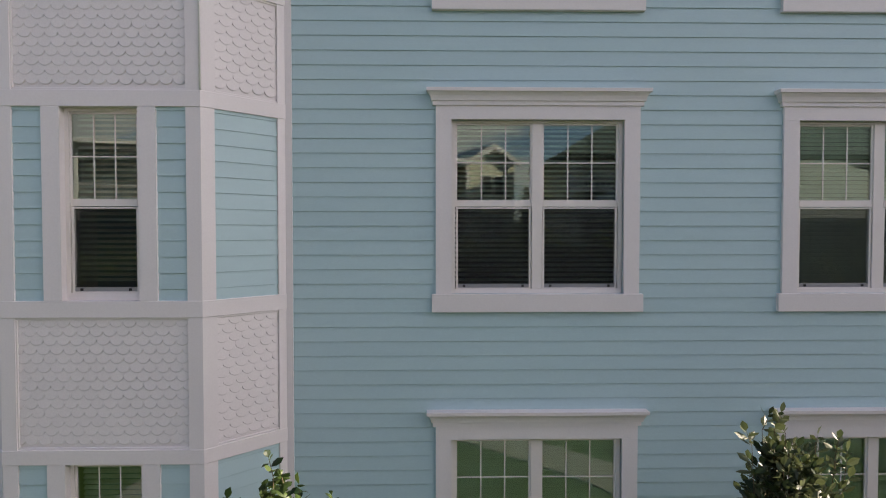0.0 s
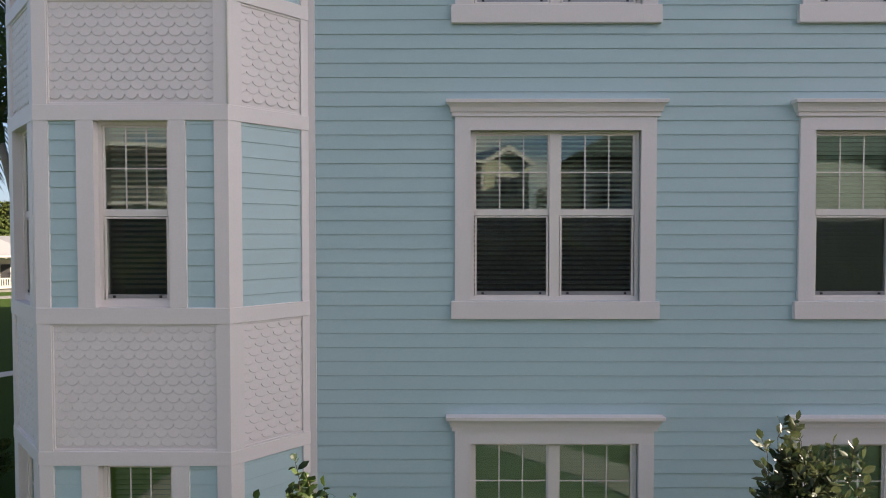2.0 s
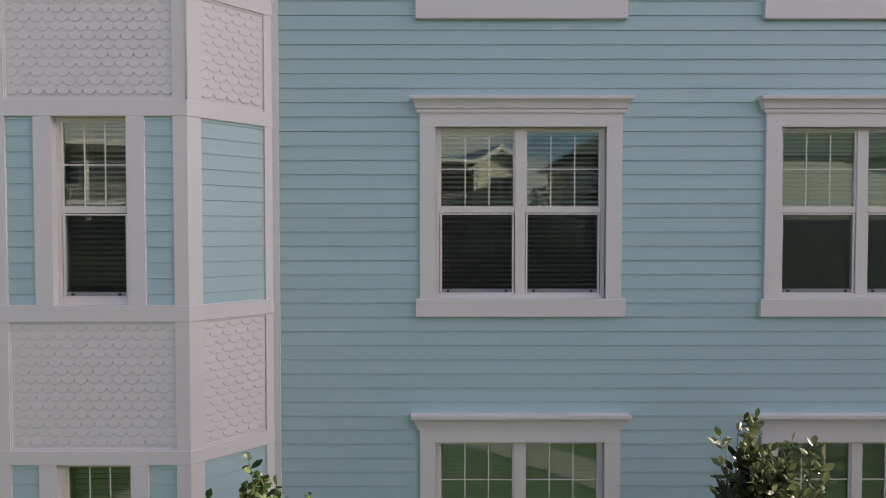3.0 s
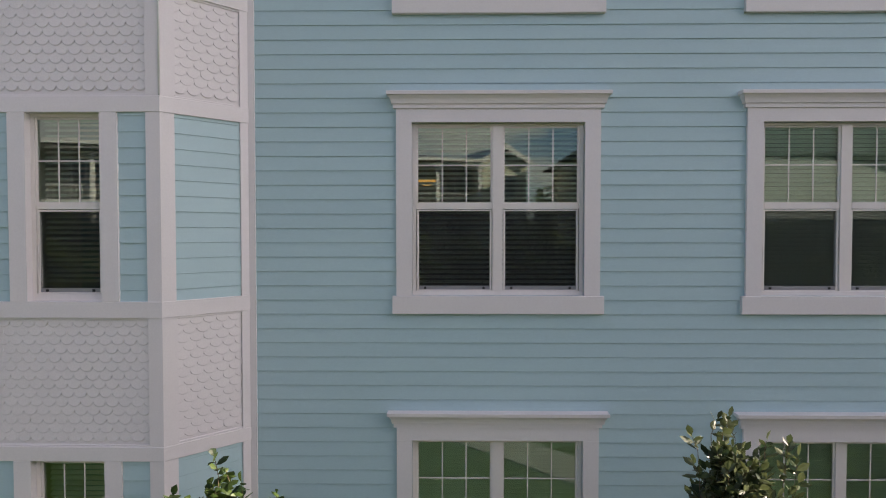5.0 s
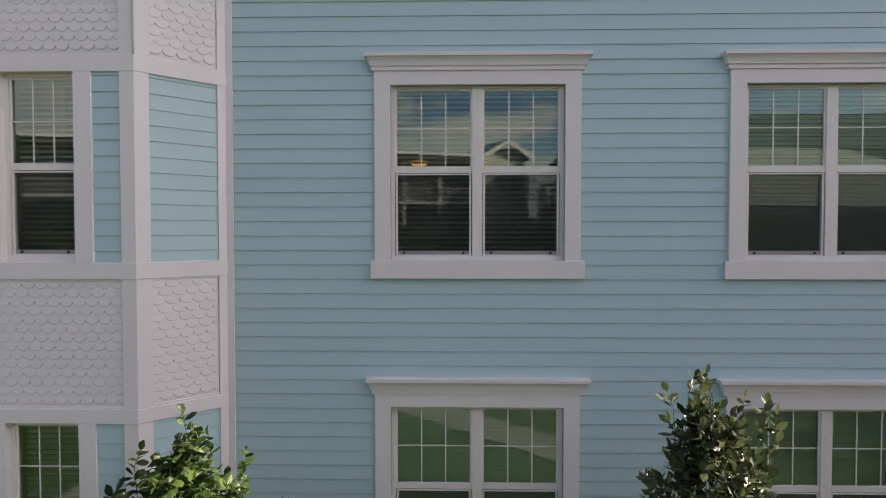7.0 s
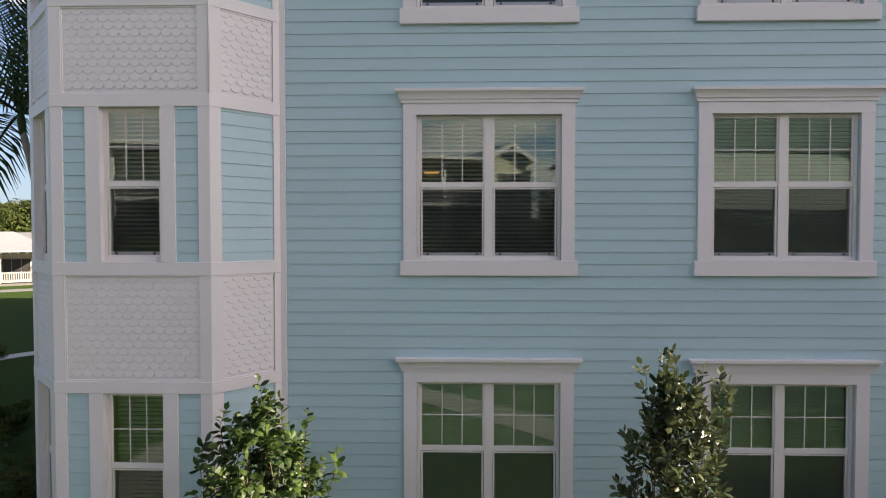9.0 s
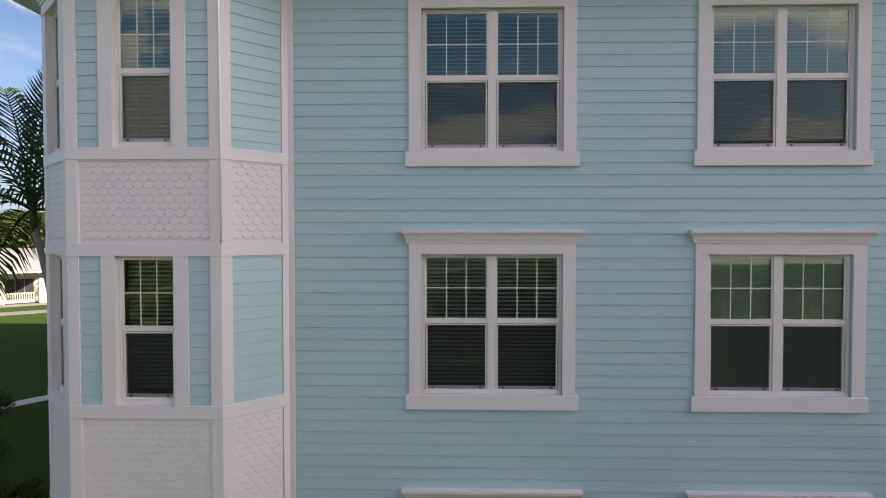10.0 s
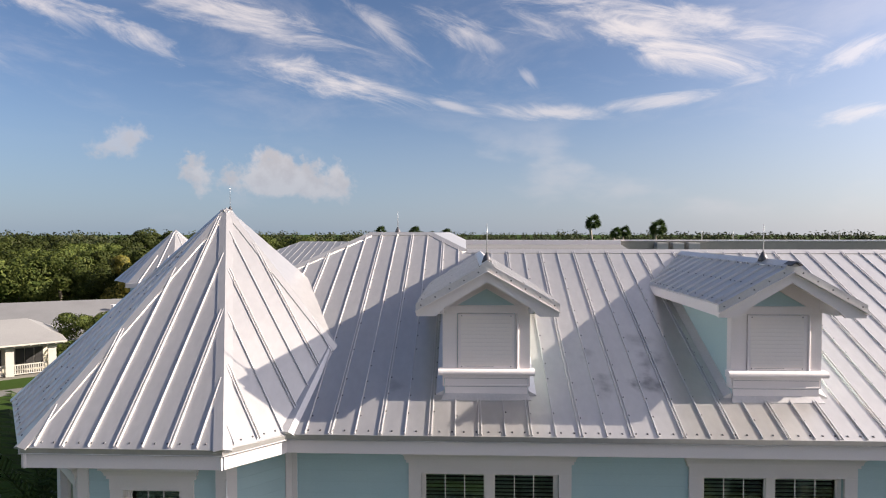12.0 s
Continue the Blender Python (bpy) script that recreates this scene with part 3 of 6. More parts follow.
def facet(name, deg, origin, length, window, right_post=POST, left=True, right=True, label="white and pale blue tower wall with fish-scale panels"):
    m = Matrix.Translation((*origin, 0)) @ Matrix.Rotation(radians(deg), 4, "Z")
    mid = length / 2
    hw = 0.385
    holes_f = [(mid - hw - 0.012, mid + hw + 0.012, a, b) for a, b in window]
    w = link(name, wall_cells(0.0, length, 0.02, 0.16, 0.0, 10.32, holes_f), M_TRIM)
    w.matrix_basis = m
    tagged(w, label, "wall", kind="structure")
    eye = Matrix.Identity(4)
    part("corner_board", mitred(0.0, POST, 0.030, 0.0, SOFFIT, left=left), M_TRIM, w)
    part("corner_board", mitred(length - right_post, length, 0.030, 0.0, SOFFIT, right=right), M_TRIM, w)
    for a, b in BANDS:
        part("band", mitred(0.0, length, 0.036, a, b, left=left, right=right), M_TRIM, w)
    part("base_board", mitred(0.0, length, 0.033, 0.0, 0.62, left=left, right=right), M_TRIM, w)
    for a, b in SIDED:
        cut = [(mid - hw - 0.10, mid + hw + 0.10, lo, hi) for lo, hi in window]
        lay_boards(w, POST - 0.01, length - right_post + 0.01, a - 0.049, b - 0.01 if b < SOFFIT else b, cut)
    for a, b in PANELS:
        scale_panel(w, POST, length - right_post, a, b, eye)
    return m, mid


LF = 1.99
BAY = (-5.50, -0.672)
WIN_Z = ((0.80, 2.75), (4.41, 6.35), (7.745, 9.70))
m_front, mid_f = facet("wall_tower_front", 0, BAY, LF, WIN_Z)
c45 = math.cos(radians(45))
facet("wall_tower_right", 45, (BAY[0] + LF, BAY[1]), 0.950, (), right_post=0.095, right=False)
# added glossy strip stands in for the sliver of sun on the tower corner
M_SUN_LINE = surface("glossy_white_sun_line", (0.88, 0.87, 0.86), 0.14, vary=0.02, dirt=0.0, bump=0.0, spec=1.0)
part("corner_sun_line", tube([(-0.0145, -0.035, 6.52), (-0.0145, -0.035, SOFFIT - 0.40)], 0.011, 10), M_SUN_LINE, bpy.data.objects["wall_tower_right"], "slim glossy white strip added as the sunlit line on the corner", smooth=True)
LL = 1.24
m_left, mid_l = facet("wall_tower_left", -45, (BAY[0] - LL * c45, BAY[1] + LL * c45), LL, WIN_Z)
facet("wall_tower_side", -90, (BAY[0] - LL * c45, BAY[1] + LL * c45 + 2.2), 2.2, ())


def tower_window(m, mid, z0, z1, crowned, no):
    w = empty("window_%d" % no, m @ Matrix.Translation((mid, 0, 0)), label="white narrow double-hung window with grilles in the tower wall", category="window", kind="structure")
    hw, cw, j, y0, y1 = 0.385, 0.180, 0.040, 0.055, 0.15
    for s in (-1, 1):
        a, b = sorted((s * hw, s * (hw + cw)))
        part("casing", box(a, b, -0.035, 0.02, z0, z1, edge=0.004), M_TRIM, w)
        a, b = sorted((s * hw, s * (hw + 0.012)))
        part("reveal", box(a, b, 0.02, y1, z0, z1), M_TRIM, w)
    if crowned:
        part("head_casing", box(-hw - cw, hw + cw, -0.048, 0.02, z1, z1 + 0.155, edge=0.005), M_TRIM, w)
        cornice(hw + cw + 0.004, z1 + 0.155, "cornice", w, M_TRIM)
    lo, hi = z0 + 0.075, z1 - 0.035
    bm = bmesh.new()
    for b in ((-hw, -hw + j, y0, y1, z0, z1), (hw - j, hw, y0, y1, z0, z1), (-hw + j, hw - j, y0, y1, hi, z1), (-hw + j, hw - j, y0, y1, z0, lo)):
        box(*b, bm=bm, edge=0.003)
    part("window_frame", bm, M_VINYL, w)
    group_y = Matrix.Translation((0, 0.02, 0))
    before = set(w.children)
    sash_unit(w, -hw + j, hw - j, lo, hi, 0.50)
    for o in set(w.children) - before:
        o.matrix_basis = group_y @ o.matrix_basis
    return w


no = 7
for m, mid in ((m_front, mid_f), (m_left, mid_l)):
    for (a, b), crowned in zip(WIN_Z, (False, False, True)):
        tower_window(m, mid, a, b, crowned, no)
        no += 1
bay_shade = blind("window_blind", m_front @ pose(mid_f, 0.22, WIN_Z[0][0] + 0.08), 0.68, 1.84, 34)
for m, mid in ((m_front, mid_f), (m_left, mid_l)):
    for a, b in WIN_Z:
        if (m, a) != (m_front, WIN_Z[0][0]):
            copy_thing(bay_shade, m @ pose(mid, 0.22, a + 0.08))

# ---- rooms behind the windows ----
room = bmesh.new()
box(-6.4, X_RIGHT, 7.6, 7.7, 0, 10.3, bm=room)
box(X_RIGHT, X_RIGHT + 0.15, 0.0, 7.7, 0, 10.3, bm=room)
tagged(link("wall_inner", room, M_ROOM), "plain dim inner wall of the rooms", "wall", kind="structure")
tagged(link("ceiling", box(-5.9, X_RIGHT, 0.165, 7.6, 10.30, 10.40), M_ROOM), "plain ceiling of the top storey", "ceiling", kind="structure")
for k, z in enumerate((0.02, 3.45, 6.90)):
    tagged(link("floor_%d" % (k + 1), box(-5.9, X_RIGHT, 0.17, 7.6, z, z + 0.12), M_ROOM), "plain floor slab between the storeys", "floor", kind="structure")
tagged(link("wall_side", box(-6.60, -6.40, 2.5, 7.8, 0, 10.4), M_SIDING), "pale blue side wall of the building", "wall", kind="structure")
for k, x in enumerate((-2.6, 2.0, 6.2)):
    tagged(link("wall_partition_%d" % (k + 1), box(x, x + 0.1, 0.17, 7.6, 0.0, 10.3), M_ROOM), "plain partition wall between rooms", "wall", kind="structure")

tagged(link("wall_rear", box(-6.60, X_RIGHT, 7.8, 22.0, 0, 10.4), M_SIDING), "pale blue rear block of the building", "wall", kind="structure")

# a lit pendant in the middle room
M_GLOW, _, _, g_b = mat_nodes("amber_lamp_glass")
g_b.inputs["Base Color"].default_value = (0.6, 0.35, 0.12, 1)
g_b.inputs["Emission Color"].default_value = (1.0, 0.50, 0.14, 1)
g_b.inputs["Emission Strength"].default_value = 0.16
lamp = empty("pendant_lamp", pose(-1.07, 6.79, 6.26), label="lit amber glass bowl pendant lamp inside the room", category="lamp")
part("bowl", loft([[(r * math.cos(a), r * math.sin(a), z) for a in (math.tau * k / 16 for k in range(16))] for z, r in ((-0.10, 0.03), (-0.09, 0.09), (-0.06, 0.15), (-0.01, 0.19), (0.03, 0.20))]), M_GLOW, lamp, "amber glass bowl")
part("stem", tube([(0, 0, 0.03), (0, 0, 0.64)], 0.012, 8), M_GREY, lamp)

# ---- eaves ----
OCT = [(-3.26, -1.40), (-1.55, 0.45), (-1.55, 3.60), (-3.26, 5.40), (-5.79, 5.40), (-7.42, 3.60), (-7.42, 0.64), (-5.79, -1.40)]
APEX = Vector((-4.55, 2.05, 13.56))
soffit = link("soffit_main", box(-4.0, X_RIGHT, EAVE_Y + 0.02, 0.012, SOFFIT, SOFFIT + 0.03), M_SOFFIT)
tagged(soffit, "off-white flat soffit under the eaves", "soffit", kind="structure")


def shrink(poly, d):
    c = Vector((sum(p[0] for p in poly) / len(poly), sum(p[1] for p in poly) / len(poly)))
    out = []
    for p in poly:
        v = Vector(p) - c
        out.append(c + v * (1 - d / v.length))
    return out


ring = shrink(OCT, 0.07)
bm = bmesh.new()
solid(bm, [(*p, SOFFIT - 0.005) for p in ring], [(*p, SOFFIT + 0.028) for p in ring])
tagged(link("soffit_tower", bm, M_SOFFIT), "off-white soffit ring under the tower eaves", "soffit", kind="structure")


def eave_board(name, p, q, out0, out1, z0, z1, parent, material):
    """A board along an eave from p to q, its outer face at out0 inward of the line, out1 thick."""
    p, q = Vector((*p, 0)), Vector((*q, 0))
    d = (q - p).normalized()
    n = Vector((-d.y, d.x, 0))
    e = 0.004
    rings = []
    for z, k in ((z0, e), (z0 + e, 0), (z1 - e, 0), (z1, e)):
        a, b = n * (out0 + k), n * out1
        rings.append([(*(p + a).xy, z), (*(q + a).xy, z), (*(q + b).xy, z), (*(p + b).xy, z)])
    return part(name, loft(rings), material, parent)


fascia = empty("fascia", label="white painted fascia boards with metal drip edge", category="fascia", kind="structure")
meet = (OCT[0][0] + (OCT[0][1] - ROOF_Y) * -1, ROOF_Y)
runs = [((meet[0] - 0.10, ROOF_Y), (X_RIGHT, ROOF_Y)), (OCT[0], (meet[0] + 0.07, meet[1] + 0.07)), (OCT[7], OCT[0]), (OCT[6], OCT[7]), (OCT[5], OCT[6])]
for p, q in runs:
    eave_board("fascia_board", p, q, 0.055, 0.085, 10.235, 10.430, fascia, M_TRIM)
    eave_board("drip_edge", p, q, 0.015, 0.080, 10.4305, 10.497, fascia, M_ROOF)
    eave_board("drip_lip", p, q, 0.008, 0.054, 10.417, 10.4300, fascia, M_RIB)

# ---- metal roofs ----
RIDGE_Y, RIDGE_Z = 3.68, roof_z(3.68)
HIGH_Y, HIGH_Z = 4.355, roof_z(4.355)
HX0, HX1, HX2 = -2.36, -1.05, -0.32


def deck(name, faces, thick, parent, material, label=""):
    """A roof deck: each face with a body below it."""
    bm = bmesh.new()
    for f in faces:
        solid(bm, [Vector(p) - Vector((0, 0, thick)) for p in f], [Vector(p) for p in f])
    return part(name, bm, material, parent, label)


def rib(p, q, n, parent, double, name="seam_rib"):
    """A raised seam from p up to q on a slope with normal n; a double one has two crimps."""
    p, q, n = Vector(p), Vector(q), Vector(n).normalized()
    d = (q - p).normalized()
    s = d.cross(n).normalized()
    bm = bmesh.new()
    for off in ((-0.019, 0.019) if double else (0.0,)):
        w, t, h = 0.0075, 0.0050, 0.024
        prof = [(off - w, -0.004), (off + w, -0.004), (off + t, h), (off - t, h)]
        solid(bm, [p + s * a + n * b for a, b in prof][::-1], [q + s * a + n * b for a, b in prof][::-1])
    bmesh.ops.recalc_face_normals(bm, faces=bm.faces)
    return part(name, bm, M_RIB, parent)


def strip(name, p, q, n1, n2, width, parent, material, lift=0.014):
    """A folded cap over a hip or a ridge from p to q, lying on two slopes."""
    p, q = Vector(p), Vector(q)
    d = (q - p).normalized()
    bm = bmesh.new()
    sides = []
    for n in (n1, n2):
        n = Vector(n).normalized()
        s = d.cross(n).normalized()
        sides.append((s, n))
    (s1, a1), (s2, a2) = sides
    mid_n = (a1 + a2).normalized()
    if s1.dot(a2) > 0:
        s1 = -s1
    if s2.dot(a1) > 0:
        s2 = -s2
    s1, s2 = -s1 if s1.dot(s2) > 0.999 else s1, s2
    outer = [s1 * width + a1 * lift, mid_n * (lift * 1.6), s2 * width + a2 * lift]
    inner = [s1 * width - a1 * 0.01, -mid_n * 0.012, s2 * width - a2 * 0.01]
    prof = outer + inner[::-1]
    solid(bm, [p + v for v in prof], [q + v for v in prof])
    bmesh.ops.recalc_face_normals(bm, faces=bm.faces)
    return part(name, bm, material, parent)


N_FRONT = Vector((0, -PITCH, 1)).normalized()
N_BACK = Vector((0, PITCH, 1)).normalized()
N_LEFT = Vector((-PITCH, 0, 1)).normalized()
N_RIGHT = Vector((PITCH, 0, 1)).normalized()
roof = empty("roof_main", label="galvanised standing seam metal roof with raised ribs", category="roof", kind="structure")
back_y = 2 * RIDGE_Y - ROOF_Y
cut_x = -4.46
cut_y = HIGH_Y + (cut_x - HX0)
front_face = [(cut_x, ROOF_Y, ROOF_Z), (X_RIGHT, ROOF_Y, ROOF_Z), (X_RIGHT, RIDGE_Y, RIDGE_Z), (HX2, RIDGE_Y, RIDGE_Z), (HX1, HIGH_Y, HIGH_Z), (HX0, HIGH_Y, HIGH_Z), (cut_x, cut_y, roof_z(cut_y))]
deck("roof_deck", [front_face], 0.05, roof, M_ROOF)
left_z = HIGH_Z + PITCH * (-7.3 - HX0)
deck("roof_deck", [[(HX0, HIGH_Y, HIGH_Z), (HX0, 20, HIGH_Z), (-7.3, 20, left_z), (-7.3, cut_y, left_z), (cut_x, cut_y, roof_z(cut_y))]], 0.05, roof, M_ROOF)
deck("roof_deck", [[(HX2, RIDGE_Y, RIDGE_Z), (X_RIGHT, RIDGE_Y, RIDGE_Z), (X_RIGHT, back_y, ROOF_Z), (HX2, back_y, ROOF_Z)]], 0.05, roof, M_ROOF)
deck("roof_deck", [[(HX0, HIGH_Y, HIGH_Z), (HX1, HIGH_Y, HIGH_Z), (HX1, 20, HIGH_Z), (HX0, 20, HIGH_Z)]], 0.05, roof, M_ROOF)
deck("roof_deck", [[(HX1, HIGH_Y, HIGH_Z), (HX2, RIDGE_Y, RIDGE_Z), (HX2, 20, RIDGE_Z), (HX1, 20, HIGH_Z)]], 0.05, roof, M_ROOF)
RIB_STEP = 0.3246
k = 1
x = -2.426
while x < X_RIGHT - 0.1:
    if x < HX0:
        top = HIGH_Y + (x - HX0)
    elif x < HX1:
        top = HIGH_Y
    elif x < HX2:
        top = HIGH_Y + (RIDGE_Y - HIGH_Y) * (x - HX1) / (HX2 - HX1)
    else:
        top = RIDGE_Y
    # ribs stop at the tower's valley
    rib((x, ROOF_Y + 0.015, roof_z(ROOF_Y + 0.015)), (x, top - 0.05, roof_z(top - 0.05)), N_FRONT, roof, k % 2 == 0)
    x += RIB_STEP
    k += 1
for k, x in enumerate((-2.75, -3.075, -3.40)):
    top = HIGH_Y + (x - HX0)
    low = 1.5
    rib((x, low, roof_z(low)), (x, top - 0.05, roof_z(top - 0.05)), N_FRONT, roof, k % 2 == 1)
strip("ridge_cap", (HX2, RIDGE_Y, RIDGE_Z), (X_RIGHT, RIDGE_Y, RIDGE_Z), N_FRONT, N_BACK, 0.13, roof, M_ROOF)
strip("ridge_cap", (HX0, HIGH_Y, HIGH_Z), (HX1, HIGH_Y, HIGH_Z), N_FRONT, (0, 0, 1), 0.12, roof, M_ROOF)
strip("hip_cap", (HX1, HIGH_Y, HIGH_Z), (HX2, RIDGE_Y, RIDGE_Z), N_FRONT, N_RIGHT, 0.12, roof, M_ROOF)
strip("hip_cap", (cut_x, cut_y, roof_z(cut_y)), (HX0, HIGH_Y, HIGH_Z), N_FRONT, N_LEFT, 0.12, roof, M_ROOF)

tower_roof = empty("roof_tower", label="pointed eight-sided galvanised metal tower roof", category="roof", kind="structure")
base = [Vector((*p, ROOF_Z)) for p in OCT]
bm = bmesh.new()
tip = bm.verts.new(APEX)
foot = [bm.verts.new(p) for p in base]
for i in range(8):
    bm.faces.new((foot[i], foot[(i + 1) % 8], tip))
bm.faces.new(foot[::-1])
bmesh.ops.recalc_face_normals(bm, faces=bm.faces)
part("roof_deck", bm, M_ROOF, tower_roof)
normals = []
for i in range(8):
    a, b = base[i], base[(i + 1) % 8]
    n = (b - a).cross(APEX - a).normalized()
    normals.append(n if n.z > 0 else -n)
for i in (7, 0, 6, 5):
    a, b = base[i], base[(i + 1) % 8]
    n, d, length = normals[i], (b - a).normalized(), (b - a).length
    foot_at = (APEX - a).dot(d)
    fall = (APEX - (a + d * foot_at))
    step, first = (0.335, 0.196) if i == 7 else (0.33, 0.16)
    for j in range(int(length / step)):
        s = first + j * step
        frac = s / foot_at if s < foot_at else (length - s) / (length - foot_at)
        frac = min(frac, 0.985) - 0.12 / fall.length * 1.0
        if frac > 0.05:
            p = a + d * s
            up = fall
            rib(p + up * 0.006, p + up * frac, n, tower_roof, j % 2 == 1)
for i in (0, 1, 6, 7):
    strip("hip_cap", base[i], base[i].lerp(APEX, 0.985), normals[i - 1], normals[i], 0.11, tower_roof, M_ROOF)
# valley pan between the tower and the main slope
v_top = Vector((-2.45, 0.95, roof_z(0.95)))
strip("valley_flashing", (meet[0], meet[1], ROOF_Z), v_top, normals[0], N_FRONT, 0.16, tower_roof, M_RIB, lift=0.03)


# ---- dormers ----
def dormer(m):
    d = empty("dormer", m, label="small gabled roof dormer with a white boarded front", category="dormer", group="roof dormers")
    hw, y0, pitch = 0.585, -0.085, 0.575
    ridge, half, front = 12.72, 0.93, -0.49
    eave = ridge - pitch * half
    wall_top = ridge - pitch * hw - 0.05
    yb = (wall_top - ROOF_Z) / PITCH + ROOF_Y
    ridge_b = (ridge - ROOF_Z) / PITCH + ROOF_Y
    eave_b = (eave - ROOF_Z) / PITCH + ROOF_Y
    # side walls and gable
    bm = bmesh.new()
    lo = roof_z(y0) - 0.05
    solid(bm, [(-hw, y0, lo), (-hw, y0, wall_top), (-hw, yb, wall_top)], [(hw, y0, lo), (hw, y0, wall_top), (hw, yb, wall_top)])
    solid(bm, [(-hw, y0, wall_top), (hw, y0, wall_top), (0, y0, ridge - 0.05)], [(-hw, yb, wall_top), (hw, yb, wall_top), (0, ridge_b, ridge - 0.05)])
    bmesh.ops.recalc_face_normals(bm, faces=bm.faces)
    part("wall", bm, M_TEAL, d, "pale blue painted dormer wall")
    for s in (-1, 1):
        a, b = sorted((s * 0.40, s * (hw + 0.008)))
        part("stile", box(a, b, y0 - 0.030, y0 + 0.02, 11.18, 12.10, edge=0.004), M_TRIM, d)
        a, b = sorted((s * hw, s * (hw + 0.022)))
        part("corner_board", box(a, b, y0 - 0.028, y0 + 0.11, 10.98, wall_top, edge=0.004), M_TRIM, d)
    part("header", box(-hw, hw, y0 - 0.034, y0 + 0.02, 12.000, 12.11, edge=0.004), M_TRIM, d)
    bm = box(-0.392, 0.392, y0 - 0.045, y0 - 0.002, 11.230, 11.995, edge=0.004)
    panel = part("panel", bm, M_TRIM, d, "white board panel with fine grooves")
    for i in range(13):
        z = 11.272 + i * 0.0535
        ends = [[(x, y0 - 0.043, z), (x, y0 - 0.0525, z + 0.002), (x, y0 - 0.0525, z + 0.008), (x, y0 - 0.0455, z + 0.050), (x, y0 - 0.043, z + 0.050)] for x in (-0.355, 0.355)]
        part("slat", loft(ends), M_VINYL, panel)
    part("groove_strip", box(-0.30, 0.10, y0 - 0.0478, y0 - 0.044, 11.262, 11.268), M_GREY, panel, "thin grey seam line")
    part("bead", tube([(0.432, y0 - 0.034, 11.23), (0.432, y0 - 0.034, 11.995)], 0.020, 8), M_TRIM, d, "slim rounded white bead")
    for sx in (-0.34, 0.34):
        for z in (11.26, 11.965):
            part("screw", tube([(sx, y0 - 0.044, z), (sx, y0 - 0.051, z)], 0.008, 6), M_SCREW, panel)
    # rounded sill
    rings = []
    for k in range(9):
        a = math.pi * k / 8
        rings.append((y0 - 0.07 - 0.055 * math.sin(a), 11.185 - 0.046 * math.cos(a)))
    prof = rings + [(y0 + 0.02, 11.231), (y0 + 0.02, 11.139)]
    bm = bmesh.new()
    solid(bm, [(-0.665, y, z) for y, z in prof], [(0.665, y, z) for y, z in prof])
    bmesh.ops.recalc_face_normals(bm, faces=bm.faces)
    part("sill", bm, M_TRIM, d)
    part("apron", box(-0.575, 0.575, y0 - 0.035, y0 + 0.02, roof_z(y0) - 0.05, 11.139, edge=0.004), M_TRIM, d)
    part("apron_batten", box(-0.590, 0.590, y0 - 0.055, y0 + 0.0, 11.100, 11.136, edge=0.004), M_TRIM, d)
    part("apron_batten", box(-0.580, 0.580, y0 - 0.046, y0 + 0.0, 10.985, 11.010, edge=0.003), M_TRIM, d)
    for z in (11.090, 10.975):
        part("shadow_gap", box(-0.572, 0.572, y0 - 0.037, y0 - 0.02, z, z + 0.009), M_GREY, d, "narrow grey joint between the boards")
    # flashing skirt at the foot
    bm = bmesh.new()
    f0, f1 = y0 - 0.11, y0 - 0.03
    solid(bm, [(-0.62, f0, roof_z(f0) - 0.02), (0.62, f0, roof_z(f0) - 0.02), (0.585, f1, roof_z(f1) - 0.02), (-0.585, f1, roof_z(f1) - 0.02)], [(-0.62, f0, roof_z(f0) + 0.012), (0.62, f0, roof_z(f0) + 0.012), (0.585, f1, roof_z(f1) + 0.045), (-0.585, f1, roof_z(f1) + 0.045)])
    part("flashing", bm, M_RIB, d)
    for s in (-1, 1):
        bm = bmesh.new()
        ya, yb2 = y0 - 0.02, yb - 0.05
        a, b = s * (hw + 0.004), s * (hw + 0.11)
        low = [(b, ya, roof_z(ya) - 0.02), (a, ya, roof_z(ya) - 0.02), (a, yb2, roof_z(yb2) - 0.02), (b, yb2, roof_z(yb2) - 0.02)]
        solid(bm, low, [(b, ya, roof_z(ya) + 0.018), (a, ya, roof_z(ya) + 0.075), (a, yb2, roof_z(yb2) + 0.075), (b, yb2, roof_z(yb2) + 0.018)])
        bmesh.ops.recalc_face_normals(bm, faces=bm.faces)
        part("flashing", bm, M_RIB, d)
        # closing board at the foot of the gable overhang
        a, b = sorted((s * (hw - 0.01), s * (hw + 0.03)))
        part("end_board", box(a, b, front + 0.03, y0 + 0.0, eave - 0.150, ridge - pitch * hw - 0.05), M_TRIM, d)
    heads = bmesh.new()
    rs = random.Random(8)
    for s in (-1, 1):
        n = Vector((s * pitch, 0, 1)).normalized()
        for t in (0.10, 0.52, 0.93):
            y = front + 0.06
            while y < (eave_b + (ridge_b - eave_b) * (1 - t)) - 0.12:
                c = Vector((s * half * t + rs.uniform(-0.01, 0.01), y, ridge - pitch * half * t))
                q = Vector((s, 0, -pitch)).normalized()
                solid(heads, [c + Vector((0, v, 0)) + q * u + n * 0.001 for u, v in ((-0.010, -0.010), (0.010, -0.010), (0.010, 0.010), (-0.010, 0.010))], [c + Vector((0, v, 0)) + q * u + n * 0.012 for u, v in ((-0.007, -0.007), (0.007, -0.007), (0.007, 0.007), (-0.007, 0.007))])
                y += 0.16 * rs.uniform(0.9, 1.1)
        for k in range(5):
            x = s * (0.12 + 0.19 * k)
            c = Vector((x, front - 0.036, ridge - pitch * abs(x) - 0.055))
